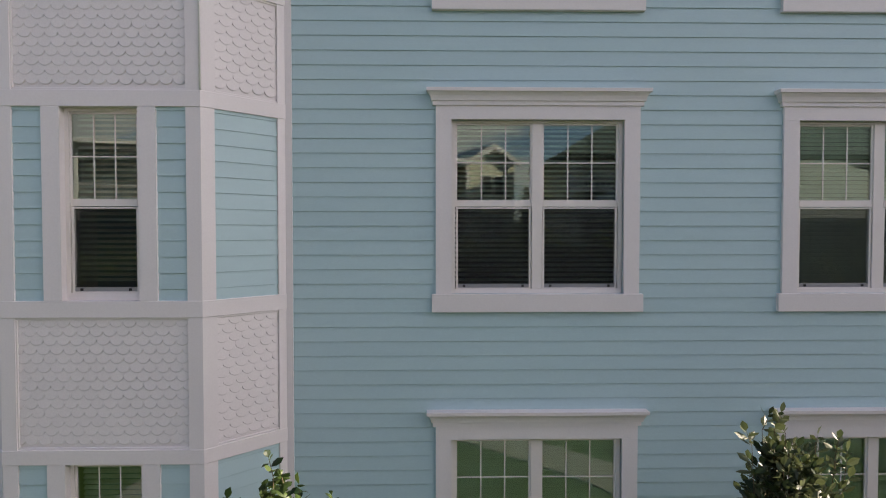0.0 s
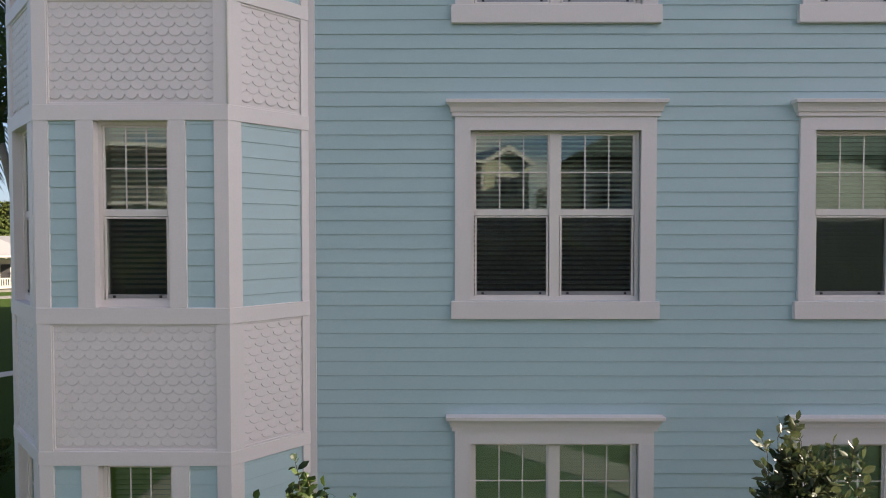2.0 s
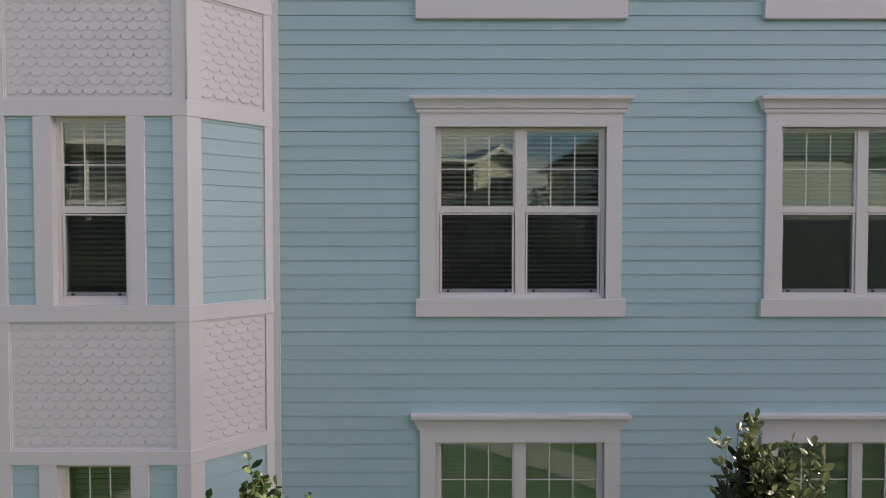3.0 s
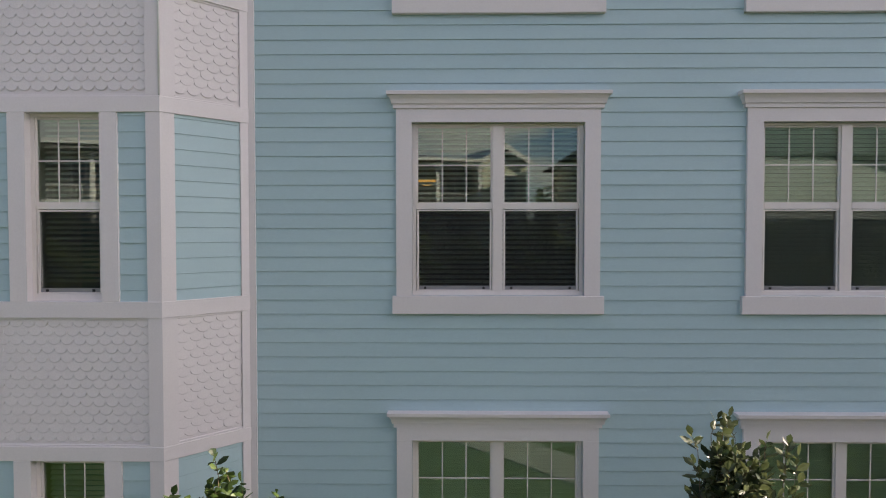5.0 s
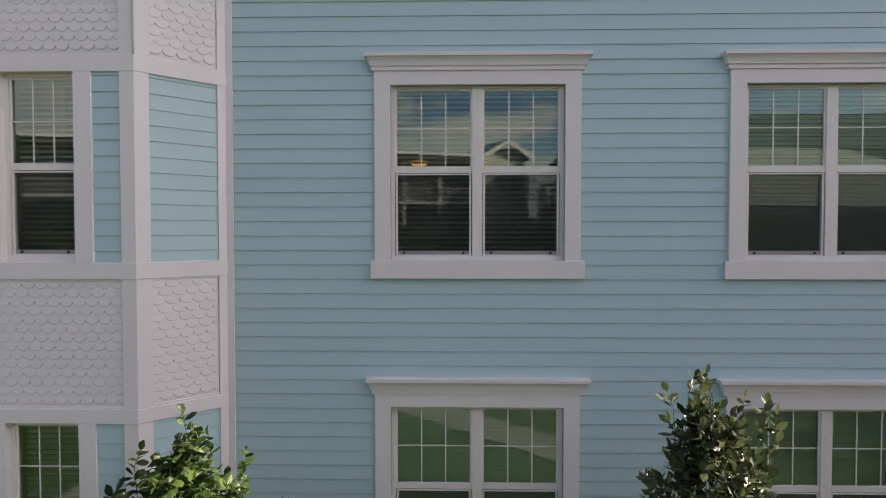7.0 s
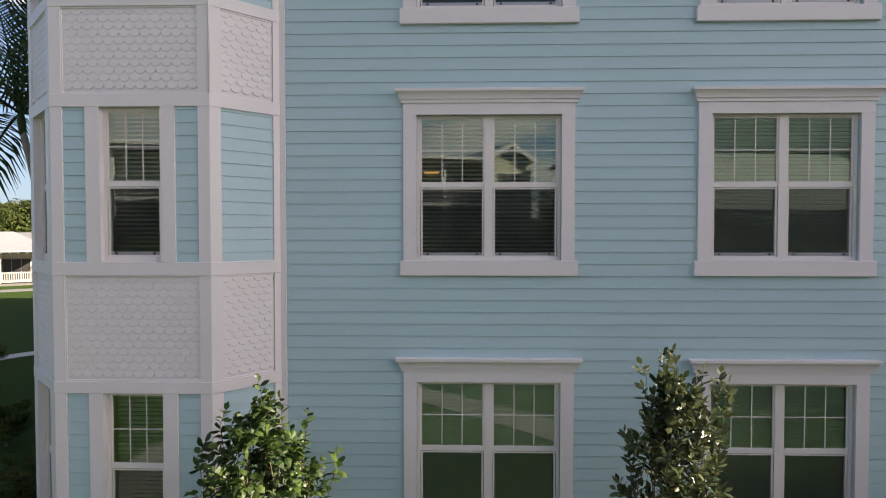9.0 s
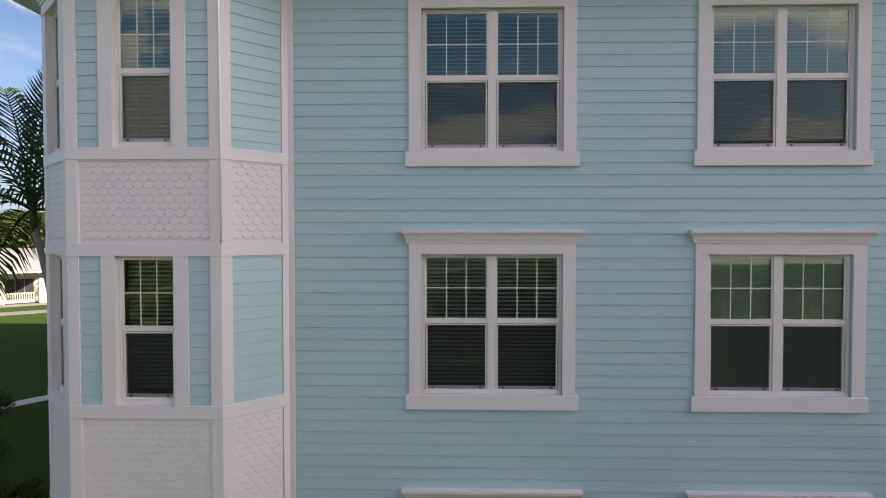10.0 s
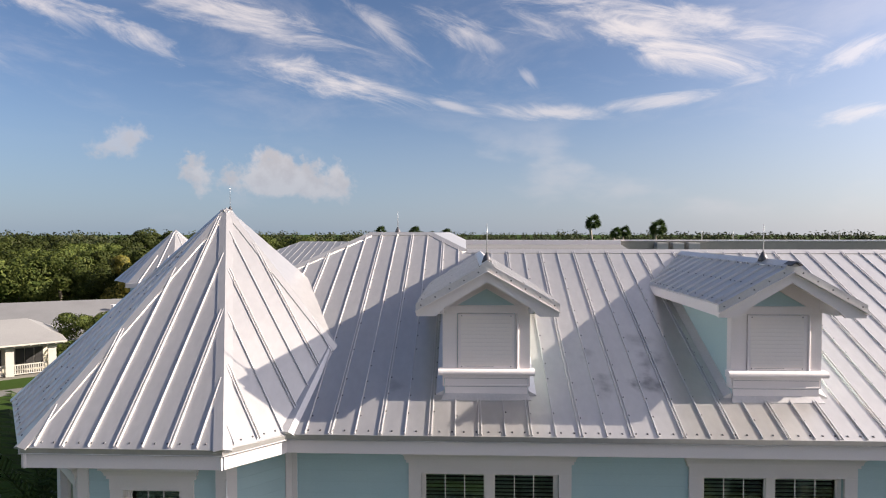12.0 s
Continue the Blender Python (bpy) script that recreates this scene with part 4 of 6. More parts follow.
            box(c.x - 0.009, c.x + 0.009, c.y - 0.005, c.y + 0.001, c.z - 0.009, c.z + 0.009, bm=heads)
    bmesh.ops.recalc_face_normals(heads, faces=heads.faces)
    part("screw_row", heads, M_SCREW, d, "dark screw heads on the dormer roof")
    # roof slopes, seams, barge boards and eave boards
    for s in (-1, 1):
        top = [(0, front, ridge), (s * half, front, eave), (s * half, eave_b + 0.05, eave), (0, ridge_b + 0.05, ridge)]
        bm = bmesh.new()
        solid(bm, [(x, y, z - 0.028) for x, y, z in top], top)
        bmesh.ops.recalc_face_normals(bm, faces=bm.faces)
        part("roof_slope", bm, M_ROOF, d)
        n = Vector((s * pitch, 0, 1)).normalized()
        y = front + 0.16
        k = 0
        while y < ridge_b - 0.25:
            t = 1.0 if y < eave_b else (ridge_b - y) / (ridge_b - eave_b)
            rib((s * half * t, y, ridge - pitch * half * t), (s * 0.06, y, ridge - pitch * 0.06), n, d, k % 2 == 0)
            y += RIB_STEP
            k += 1
        # barge board, deep, cut plumb at the foot
        bm = bmesh.new()
        prof = [(s * 0.0, ridge - 0.03), (s * (half + 0.012), eave - 0.03), (s * (half + 0.012), 12.01), (s * (hw + 0.10), 12.01), (s * (hw - 0.02), 12.125), (0, 12.465)]
        solid(bm, [(x, front - 0.02, z) for x, z in prof], [(x, front + 0.03, z) for x, z in prof])
        bmesh.ops.recalc_face_normals(bm, faces=bm.faces)
        part("barge_board", bm, M_TRIM, d)
        bm = bmesh.new()
        prof = [(0, ridge - 0.002), (s * (half + 0.02), eave - 0.002), (s * (half + 0.02), eave - 0.105), (0, ridge - 0.105)]
        solid(bm, [(x, front - 0.035, z) for x, z in prof], [(x, front + 0.01, z) for x, z in prof])
        bmesh.ops.recalc_face_normals(bm, faces=bm.faces)
        part("barge_trim", bm, M_RIB, d)
        bm = bmesh.new()
        prof = [(0, ridge - 0.105), (s * (half + 0.02), eave - 0.105), (s * (half + 0.02), eave - 0.122), (0, ridge - 0.122)]
        solid(bm, [(x, front - 0.078, z) for x, z in prof], [(x, front - 0.01, z) for x, z in prof])
        bmesh.ops.recalc_face_normals(bm, faces=bm.faces)
        part("drip_lip", bm, M_VINYL, d)
        a, b = sorted((s * (half - 0.02), s * (half + 0.01)))
        part("eave_board", box(a, b, front + 0.03, eave_b + 0.10, eave - 0.165, eave - 0.02, edge=0.003), M_TRIM, d)
        a, b = sorted((s * (hw - 0.02), s * (half - 0.02)))
        part("soffit", box(a, b, front + 0.03, eave_b + 0.02, eave - 0.150, eave - 0.135), M_SOFFIT, d)
        # sloping soffit of the gable overhang
        bm = bmesh.new()
        prof = [(0, ridge - 0.06), (s * hw, ridge - pitch * hw - 0.06), (s * hw, ridge - pitch * hw - 0.11), (0, ridge - 0.11)]
        solid(bm, [(x, front + 0.03, z) for x, z in prof], [(x, y0 + 0.01, z) for x, z in prof])
        bmesh.ops.recalc_face_normals(bm, faces=bm.faces)
        part("soffit", bm, M_TRIM, d)
        # raking trim on the gable wall
        bm = bmesh.new()
        prof = [(0, ridge - 0.11), (s * hw, ridge - pitch * hw - 0.11), (s * hw, ridge - pitch * hw - 0.38), (0, ridge - 0.38)]
        solid(bm, [(x, y0 - 0.03, z) for x, z in prof], [(x, y0 + 0.01, z) for x, z in prof])
        bmesh.ops.recalc_face_normals(bm, faces=bm.faces)
        part("rake_trim", bm, M_TRIM, d)
    strip("ridge_cap", (0, front - 0.03, ridge), (0, ridge_b, ridge), (-pitch, 0, 1), (pitch, 0, 1), 0.11, d, M_RIB, lift=0.02)
    return d


d_first = dormer(pose(-0.055, 0, 0))
d_second = copy_thing(d_first, pose(3.90, 0, 0))
part("ridge_end_cap", loft([[(-0.075, y, 12.705), (0.0, y, 12.752), (0.075, y, 12.705), (0.07, y, 12.690), (0.0, y, 12.735), (-0.07, y, 12.690)] for y in (-0.60, -0.40)]), M_SCREW, d_second, "dark folded end of the ridge cap")


# ---- lightning rods ----
def lightning_rod(x, y, z, tall=0.50, size=1.0):
    r = empty("lightning_rod", pose(x, y, z) @ Matrix.Scale(size, 4), label="thin metal lightning rod on a dark conical foot", category="lightning rod", group="lightning rods")
    part("foot", tube([(0, 0, -0.03), (0, 0, 0.03), (0, 0, 0.11)], [0.075, 0.055, 0.014], 10), M_SCREW, r, smooth=True)
    part("rod", tube([(0, 0, 0.10), (0, 0, tall * 0.7), (0, 0, tall)], [0.008, 0.007, 0.003], 8), M_ROD, r, smooth=True)
    return r


lightning_rod(-0.055, -0.30, 12.74)
lightning_rod(3.88, 0.25, 12.74)
lightning_rod(APEX.x + 0.03, APEX.y + 0.1, APEX.z - 0.03, 0.88, 0.5)
lightning_rod(-1.78, 4.40, HIGH_Z + 0.02, 0.45)

# ---- screws of the roof sheets ----
bm = bmesh.new()
rng = random.Random(5)
for row in (0.07,):
    y = ROOF_Y + row
    x = -2.40
    while x < 8.0:
        c = Vector((x + rng.uniform(-0.01, 0.01), y, roof_z(y)))
        solid(bm, [c + Vector((a, b, b * PITCH)) + N_FRONT * 0.001 for a, b in ((-0.011, -0.011), (0.011, -0.011), (0.011, 0.011), (-0.011, 0.011))], [c + Vector((a, b, b * PITCH)) + N_FRONT * 0.010 for a, b in ((-0.008, -0.008), (0.008, -0.008), (0.008, 0.008), (-0.008, 0.008))])
        x += 0.157
for k in range(26):
    x = -2.426 + RIB_STEP * k
    y = ROOF_Y + 0.30 + rng.uniform(0, 0.1)
    while y < RIDGE_Y - 0.15:
        if rng.random() < 0.75:
            c = Vector((x + (0.024 if k % 2 == 0 else 0.036) + rng.uniform(-0.006, 0.006), y, roof_z(y)))
            solid(bm, [c + Vector((a, b, b * PITCH)) + N_FRONT * 0.001 for a, b in ((-0.009, -0.009), (0.009, -0.009), (0.009, 0.009), (-0.009, 0.009))], [c + Vector((a, b, b * PITCH)) + N_FRONT * 0.008 for a, b in ((-0.007, -0.007), (0.007, -0.007), (0.007, 0.007), (-0.007, 0.007))])
        y += 0.31
for i in (7, 0, 6):
    a, b = base[i], base[(i + 1) % 8]
    n, dd, ln = normals[i], (b - a).normalized(), (b - a).length
    upv = (APEX - (a + b) / 2).normalized()
    s = 0.1
    while s < ln - 0.1:
        c = a + dd * s + upv * 0.08
        solid(bm, [c + dd * u + upv * v + n * 0.001 for u, v in ((-0.011, -0.011), (0.011, -0.011), (0.011, 0.011), (-0.011, 0.011))], [c + dd * u + upv * v + n * 0.010 for u, v in ((-0.008, -0.008), (0.008, -0.008), (0.008, 0.008), (-0.008, 0.008))])
        s += 0.157
    if i == 6:
        for j in range(46):
            f = rng.uniform(0.05, 0.8)
            c = a.lerp(b, 0.5 + (rng.randrange(5) - 2) * 0.2 * (1 - f)) * 1.0
            c = c.lerp(APEX, f)
            solid(bm, [c + dd * u + upv * v + n * 0.001 for u, v in ((-0.011, -0.011), (0.011, -0.011), (0.011, 0.011), (-0.011, 0.011))], [c + dd * u + upv * v + n * 0.010 for u, v in ((-0.008, -0.008), (0.008, -0.008), (0.008, 0.008), (-0.008, 0.008))])
tagged(link("roof_screws", bm, M_SCREW), "dark screw heads along the roof sheets", "screws", kind="stuff")

# ---- ground, lawn and paths ----
M_GRASS = surface("lawn_grass", (0.037, 0.068, 0.016), 0.9, grain=30, stain=0.25, vary=0.35, dirt=0.5, bump=0.8, tint=(0.046, 0.062, 0.018), spec=0.03)
M_LANE = surface("grey_lane", (0.16, 0.155, 0.145), 0.9, grain=30, stain=0.4, vary=0.15, dirt=0.3, bump=0.3)
M_PATH = surface("pale_concrete", (0.165, 0.158, 0.135), 0.85, grain=40, stain=0.8, vary=0.1, dirt=0.3, bump=0.3)
bm = bmesh.new()
R, K = 2500.0, 48
mid_v = bm.verts.new((0, 0, 0))
edge_v = [bm.verts.new((R * math.cos(math.tau * k / K), R * math.sin(math.tau * k / K), 0)) for k in range(K)]
for k in range(K):
    bm.faces.new((mid_v, edge_v[k], edge_v[(k + 1) % K]))
tagged(link("ground", bm, M_GRASS), "wide green lawn of mown grass", "lawn", kind="structure")


def path_along(points, width, label, material=M_PATH):
    """A concrete path with a raised edge along a smooth line."""
    pts = [Vector((*p, 0)) for p in points]
    fine = []
    for i in range(len(pts) - 1):
        a, b, c, d = pts[max(i - 1, 0)], pts[i], pts[i + 1], pts[min(i + 2, len(pts) - 1)]
        for k in range(8):
            t = k / 8
            fine.append(0.5 * ((2 * b) + (c - a) * t + (2 * a - 5 * b + 4 * c - d) * t * t + (3 * b - a - 3 * c + d) * t ** 3))
    fine.append(pts[-1])
    rings = []
    for i, p in enumerate(fine):
        d = (fine[min(i + 1, len(fine) - 1)] - fine[max(i - 1, 0)]).normalized()
        n = Vector((-d.y, d.x, 0)) * width / 2
        rings.append([p + n, p + n * 0.98 + Vector((0, 0, 0.03)), p - n * 0.98 + Vector((0, 0, 0.03)), p - n])
    return tagged(link("path", loft(rings), material), label, "path", kind="structure")


path_along([(-14, -17), (-5, -12), (-1.4, -9.3), (0.5, -7.6), (1.7, -6.4), (2.7, -5.2), (3.4, -3.6), (3.6, -1.8), (3.6, -0.2)], 1.25, "curving pale concrete garden path across the lawn")
path_along([(-6.7, -1.2), (-6.6, -5), (-6.3, -8.5), (-5.6, -11.2)], 1.4, "pale concrete path leading round the tower")
path_along([(-18.7, 12.9), (-17.95, 13.95), (-17.0, 15.35), (-15.2, 17.6), (-12, 21)], 0.75, "narrow pale concrete path across the shaded lawn", surface("white_concrete", (0.55, 0.53, 0.49), 0.85, vary=0.1, dirt=0.2))

# ---- foliage ----
def leaf_material(name, dark, light, rough=0.5, shine=0.3, through=0.25, each=0.0):
    m, n, l, b = mat_nodes(name)
    geo = n.new("ShaderNodeNewGeometry")
    ramp = n.new("ShaderNodeMix")
    ramp.data_type = "RGBA"
    l.new(geo.outputs["Random Per Island"], ramp.inputs[0])
    ramp.inputs[6].default_value, ramp.inputs[7].default_value = (*dark, 1), (*light, 1)
    noise_n = n.new("ShaderNodeTexNoise")
    noise_n.inputs["Scale"].default_value = 1.3
    l.new(geo.outputs["Position"], noise_n.inputs["Vector"])
    mr = n.new("ShaderNodeMapRange")
    l.new(noise_n.outputs["Fac"], mr.inputs["Value"])
    mr.inputs["From Min"].default_value, mr.inputs["From Max"].default_value = 0.3, 0.7
    mr.inputs["To Min"].default_value, mr.inputs["To Max"].default_value = 0.7, 1.25
    mul = n.new("ShaderNodeMix")
    mul.data_type, mul.blend_type = "RGBA", "MULTIPLY"
    mul.inputs[0].default_value = 1.0
    oi = n.new("ShaderNodeObjectInfo")
    orr = n.new("ShaderNodeMapRange")
    l.new(oi.outputs["Random"], orr.inputs["Value"])
    orr.inputs["To Min"].default_value, orr.inputs["To Max"].default_value = 1 - each, 1 + each
    both = n.new("ShaderNodeMath")
    both.operation = "MULTIPLY"
    l.new(mr.outputs[0], both.inputs[0])
    l.new(orr.outputs[0], both.inputs[1])
    l.new(ramp.outputs[2], mul.inputs[6])
    l.new(both.outputs[0], mul.inputs[7])
    l.new(mul.outputs[2], b.inputs["Base Color"])
    b.inputs["Roughness"].default_value, b.inputs["Specular IOR Level"].default_value = rough, shine
    tl, mx = n.new("ShaderNodeBsdfTranslucent"), n.new("ShaderNodeMixShader")
    l.new(mul.outputs[2], tl.inputs[0])
    mx.inputs[0].default_value = through
    l.new(b.outputs[0], mx.inputs[1])
    l.new(tl.outputs[0], mx.inputs[2])
    l.new(mx.outputs[0], n["Material Output"].inputs[0])
    return m


M_LEAF_DARK = leaf_material("glossy_dark_leaf", (0.018, 0.036, 0.016), (0.105, 0.125, 0.050), 0.40, 0.45, 0.25)
M_LEAF_FRESH = leaf_material("fresh_green_leaf", (0.016, 0.040, 0.011), (0.082, 0.132, 0.028), 0.45, 0.35, 0.35)
M_TREE = leaf_material("tree_leaf", (0.028, 0.044, 0.010), (0.074, 0.088, 0.021), 0.65, 0.12, 0.2, 0.5)
M_TREE_YELLOW = leaf_material("yellowish_tree_leaf", (0.050, 0.056, 0.010), (0.170, 0.140, 0.026), 0.6, 0.25, 0.2, 0.3)
M_FROND = leaf_material("palm_leaf", (0.022, 0.044, 0.014), (0.066, 0.100, 0.028), 0.45, 0.4, 0.35)
M_BARK = surface("grey_bark", (0.20, 0.17, 0.14), 0.9, grain=30, stain=3, vary=0.3, dirt=0.4, bump=0.8, stretch=(1, 1, 0.3))
M_STEM = surface("brown_stem", (0.14, 0.10, 0.06), 0.8, vary=0.2, bump=0.3)
M_PALM_BARK = surface("pale_palm_trunk", (0.30, 0.27, 0.23), 0.85, grain=12, stain=6, vary=0.2, dirt=0.4, bump=0.6, stretch=(0.3, 0.3, 3))


def leaf_verts(base, along, side, length, width, fold, droop):
    """An oval leaf folded along its middle: eight points and six faces."""
    n = along.cross(side).normalized()
    out = []
    for t, w in ((0.0, 0.0), (0.28, 0.85), (0.62, 1.0), (1.0, 0.0)):
        c = base + along * (length * t) - Vector((0, 0, droop * length * t * t))
        if w == 0.0:
            out.append(c)
        else:
            e = side * (width * 0.5 * w)
            lift = n * (fold * width * w)
            out += [c - e + lift, c, c + e + lift]
    faces = [(0, 2, 1), (0, 3, 2), (1, 2, 5, 4), (2, 3, 6, 5), (4, 5, 7), (5, 6, 7)]
    return out, faces


def shrub(name, m, seed, stems, profile, twigs, leaf, slim, droop, material, label, sprigs=()):
    """A dense leafy shrub: upright stems, ascending twigs in an uneven outline (height, radius), leaves all along each twig."""
    rng = random.Random(seed)
    sh = empty(name, m, label=label, category="shrub")
    verts, faces = [], []
    wood = bmesh.new()
    waves = [(rng.uniform(1.5, 4.5), rng.uniform(0, math.tau), rng.randrange(1, 4)) for _ in range(4)]

    def radius(z, a):
        for (z0, r0), (z1, r1) in zip(profile, profile[1:]):
            if z <= z1:
                r = r0 + (r1 - r0) * max(0.0, z - z0) / (z1 - z0)
                return r * (1 + 0.09 * sum(math.sin(f * z + p + k * a) for f, p, k in waves))
        return 0.03

    def add_leaf(p, d, normal, size):
        side = d.cross(normal).normalized()
        v, fs = leaf_verts(p, d, side, size, size * slim * rng.uniform(0.85, 1.15), rng.uniform(0.04, 0.18), rng.uniform(0.0, droop))
        o = len(verts)
        verts.extend(v)
        faces.extend([tuple(o + i for i in f) for f in fs])

    def twig(start, d, length):
        pts = [start]
        for k in range(3):
            d = (d + Vector((rng.uniform(-0.2, 0.2), rng.uniform(-0.2, 0.2), 0.22))).normalized()
            pts.append(pts[-1] + d * length / 3)
        tube(pts, [0.0045, 0.004, 0.003, 0.0015], 3, bm=wood)
        n = max(4, int(length / 0.026))
        spin = rng.uniform(0, math.tau)
        for k in range(n):
            t = 0.05 + 0.95 * k / n
            i = min(2, int(t * 3))
            q = pts[i].lerp(pts[i + 1], t * 3 - i)
            u = d.cross(Vector((math.cos(spin), math.sin(spin), 0.2))).normalized()
            w = d.cross(u)
            a = spin + k * 2.4
            out = (u * math.cos(a) + w * math.sin(a)) * rng.uniform(0.7, 1.1) + d * rng.uniform(0.3, 0.9) + Vector((0, 0, 0.1))
            nrm = (Vector((0, 0, 1)) + Vector((rng.uniform(-0.9, 0.9), rng.uniform(-0.9, 0.9), 0)))
            add_leaf(q, out.normalized(), nrm, leaf * rng.uniform(0.65, 1.2) * (1.0 - 0.2 * t))
        add_leaf(pts[-1], d, Vector((rng.uniform(-1, 1), rng.uniform(-1, 1), 0.3)), leaf * rng.uniform(0.7, 1.0))

    top = profile[-1][0]
    for k in range(stems):
        a = math.tau * k * 0.382 + rng.uniform(-0.3, 0.3)
        share_out = math.sqrt((k + 0.5) / stems)
        high = top * (1.0 - 0.22 * share_out) * rng.uniform(0.93, 1.0)
        pts = []
        for i in range(11):
            z = high * i / 10
            r = min(radius(z, a) * 0.8, 0.15 + 0.4 * z) * share_out
            b = a + 0.10 * math.sin(3 * z + k)
            pts.append(Vector((r * math.cos(b), r * math.sin(b), z)))
        part("stem", tube(pts, [0.016 * (1 - 0.075 * i) for i in range(11)], 5), M_STEM, sh)
        twig(pts[-1], Vector((0, 0, 1)), 0.18)
    for _ in range(twigs):
        while True:
            z = rng.uniform(0.25, top - 0.12)
            a = rng.uniform(0, math.tau)
            if rng.random() < 0.3 + radius(z, a) / 0.7:
                break
        full = max(0.04, radius(z, a) - 0.13)
        r = full * rng.uniform(0.05, 1.0) ** 0.45
        out = Vector((math.cos(a) * rng.uniform(0.4, 1.0), math.sin(a) * rng.uniform(0.4, 1.0), rng.uniform(0.1, 0.9))).normalized()
        twig(Vector((r * math.cos(a), r * math.sin(a), z)) - out * 0.08, out, rng.uniform(0.16, 0.30))
    for x, y, h in sprigs:
        tip = Vector((x, y, h))
        line = [Vector((x * 0.4, y * 0.4, 0.3)).lerp(tip, i / 12) for i in range(13)]
        part("stem", tube(line, [0.010 - 0.0006 * i for i in range(13)], 5), M_STEM, sh)
        for q in line[6:]:
            twig(q, Vector((rng.uniform(-0.5, 0.5), rng.uniform(-0.5, 0.5), 0.8)).normalized(), 0.16)
    tagged(part("branchwork", wood, M_STEM, sh), kind="stuff")
    me = bpy.data.meshes.new("leaves")
    me.from_pydata([tuple(v) for v in verts], [], faces)
    me.materials.append(material)
    lv = new("leaves", me)
    lv.parent = sh
    return sh


shrub("shrub", pose(1.99, -1.45, 0), 11, 14, ((0.0, 0.30), (1.0, 0.50), (2.0, 0.57), (2.4, 0.54), (2.80, 0.42), (2.98, 0.32), (3.14, 0.20), (3.26, 0.08)), 330, 0.140, 0.44, 0.25, M_LEAF_DARK, "tall upright shrub with dark glossy oval leaves", sprigs=((-0.08, 0.0, 3.32), (-0.14, 0.1, 3.28), (-0.34, -0.1, 3.20), (0.08, 0.1, 3.24), (0.30, 0.0, 3.10), (0.52, 0.05, 3.08), (0.58, 0.0, 2.95), (-0.52, 0.0, 2.45), (0.56, 0.1, 2.3)))
shrub("shrub", pose(-2.58, -1.75, 0), 23, 12, ((0.0, 0.45), (1.0, 0.80), (2.0, 0.78), (2.3, 0.60), (2.55, 0.38), (2.75, 0.22), (2.9, 0.12), (3.0, 0.05)), 260, 0.150, 0.60, 0.9, M_LEAF_FRESH, "tall loose shrub with fresh green broad leaves", sprigs=((0.52, 0.1, 2.66), (0.05, 0.0, 3.04), (0.12, 0.1, 2.92), (0.30, -0.1, 2.86), (-0.40, 0.0, 2.72), (-0.66, 0.0, 2.35), (0.86, 0.0, 2.30)))


def frond_mesh(name, length, pairs, seed, droop=0.9, rise=0.9, leaf=0.55):
    """A feather palm leaf: an arching stalk with rows of hanging leaflets."""
    rng = random.Random(seed)
    verts, faces = [], []
    pts = []
    for i in range(pairs + 1):
        t = i / pairs
        pts.append(Vector((length * (t - 0.18 * droop * t ** 3), 0, length * (rise * t * 0.55 - droop * 0.62 * t * t))))
    for i in range(pairs):
        a, b = pts[i], pts[i + 1]
        w = 0.028 * (1 - i / pairs) + 0.006
        o = len(verts)
        verts += [a + Vector((0, -w, 0)), a + Vector((0, w, 0)), a + Vector((0, 0, w * 1.4)), b + Vector((0, -w, 0)), b + Vector((0, w, 0)), b + Vector((0, 0, w * 1.4))]
        faces += [(o, o + 3, o + 5, o + 2), (o + 1, o + 2, o + 5, o + 4), (o, o + 1, o + 4, o + 3)]
    for i in range(2, pairs + 1):
        t = i / pairs
        d = (pts[i] - pts[i - 1]).normalized()
        ln = leaf * (0.45 + 1.1 * math.sin(math.pi * min(1, t * 0.9 + 0.08))) * rng.uniform(0.85, 1.1)
        for s in (-1, 1):
            out = (Vector((0, s, 0)) * 0.85 + d * 0.65 + Vector((0, 0, rng.uniform(-0.05, 0.40)))).normalized()
            p = pts[i]
            c1, c2 = p + out * ln * 0.5, p + out * ln + Vector((0, 0, -0.32 * ln))
            wv = d * 0.030
            o = len(verts)
            verts += [p - wv * 0.6, p + wv * 0.6, c1 + wv, c1 - wv, c2]
            faces += [(o, o + 1, o + 2, o + 3), (o + 3, o + 2, o + 4)]
    me = bpy.data.meshes.new(name)
    me.from_pydata([tuple(v) for v in verts], [], faces)
    me.materials.append(M_FROND)
    return me


FRONDS = [frond_mesh("frond", 2.9, 32, 1, 0.55, 1.25), frond_mesh("frond", 2.8, 30, 2, 0.95, 1.0), frond_mesh("frond", 2.9, 42, 3, 1.35, 0.6)]


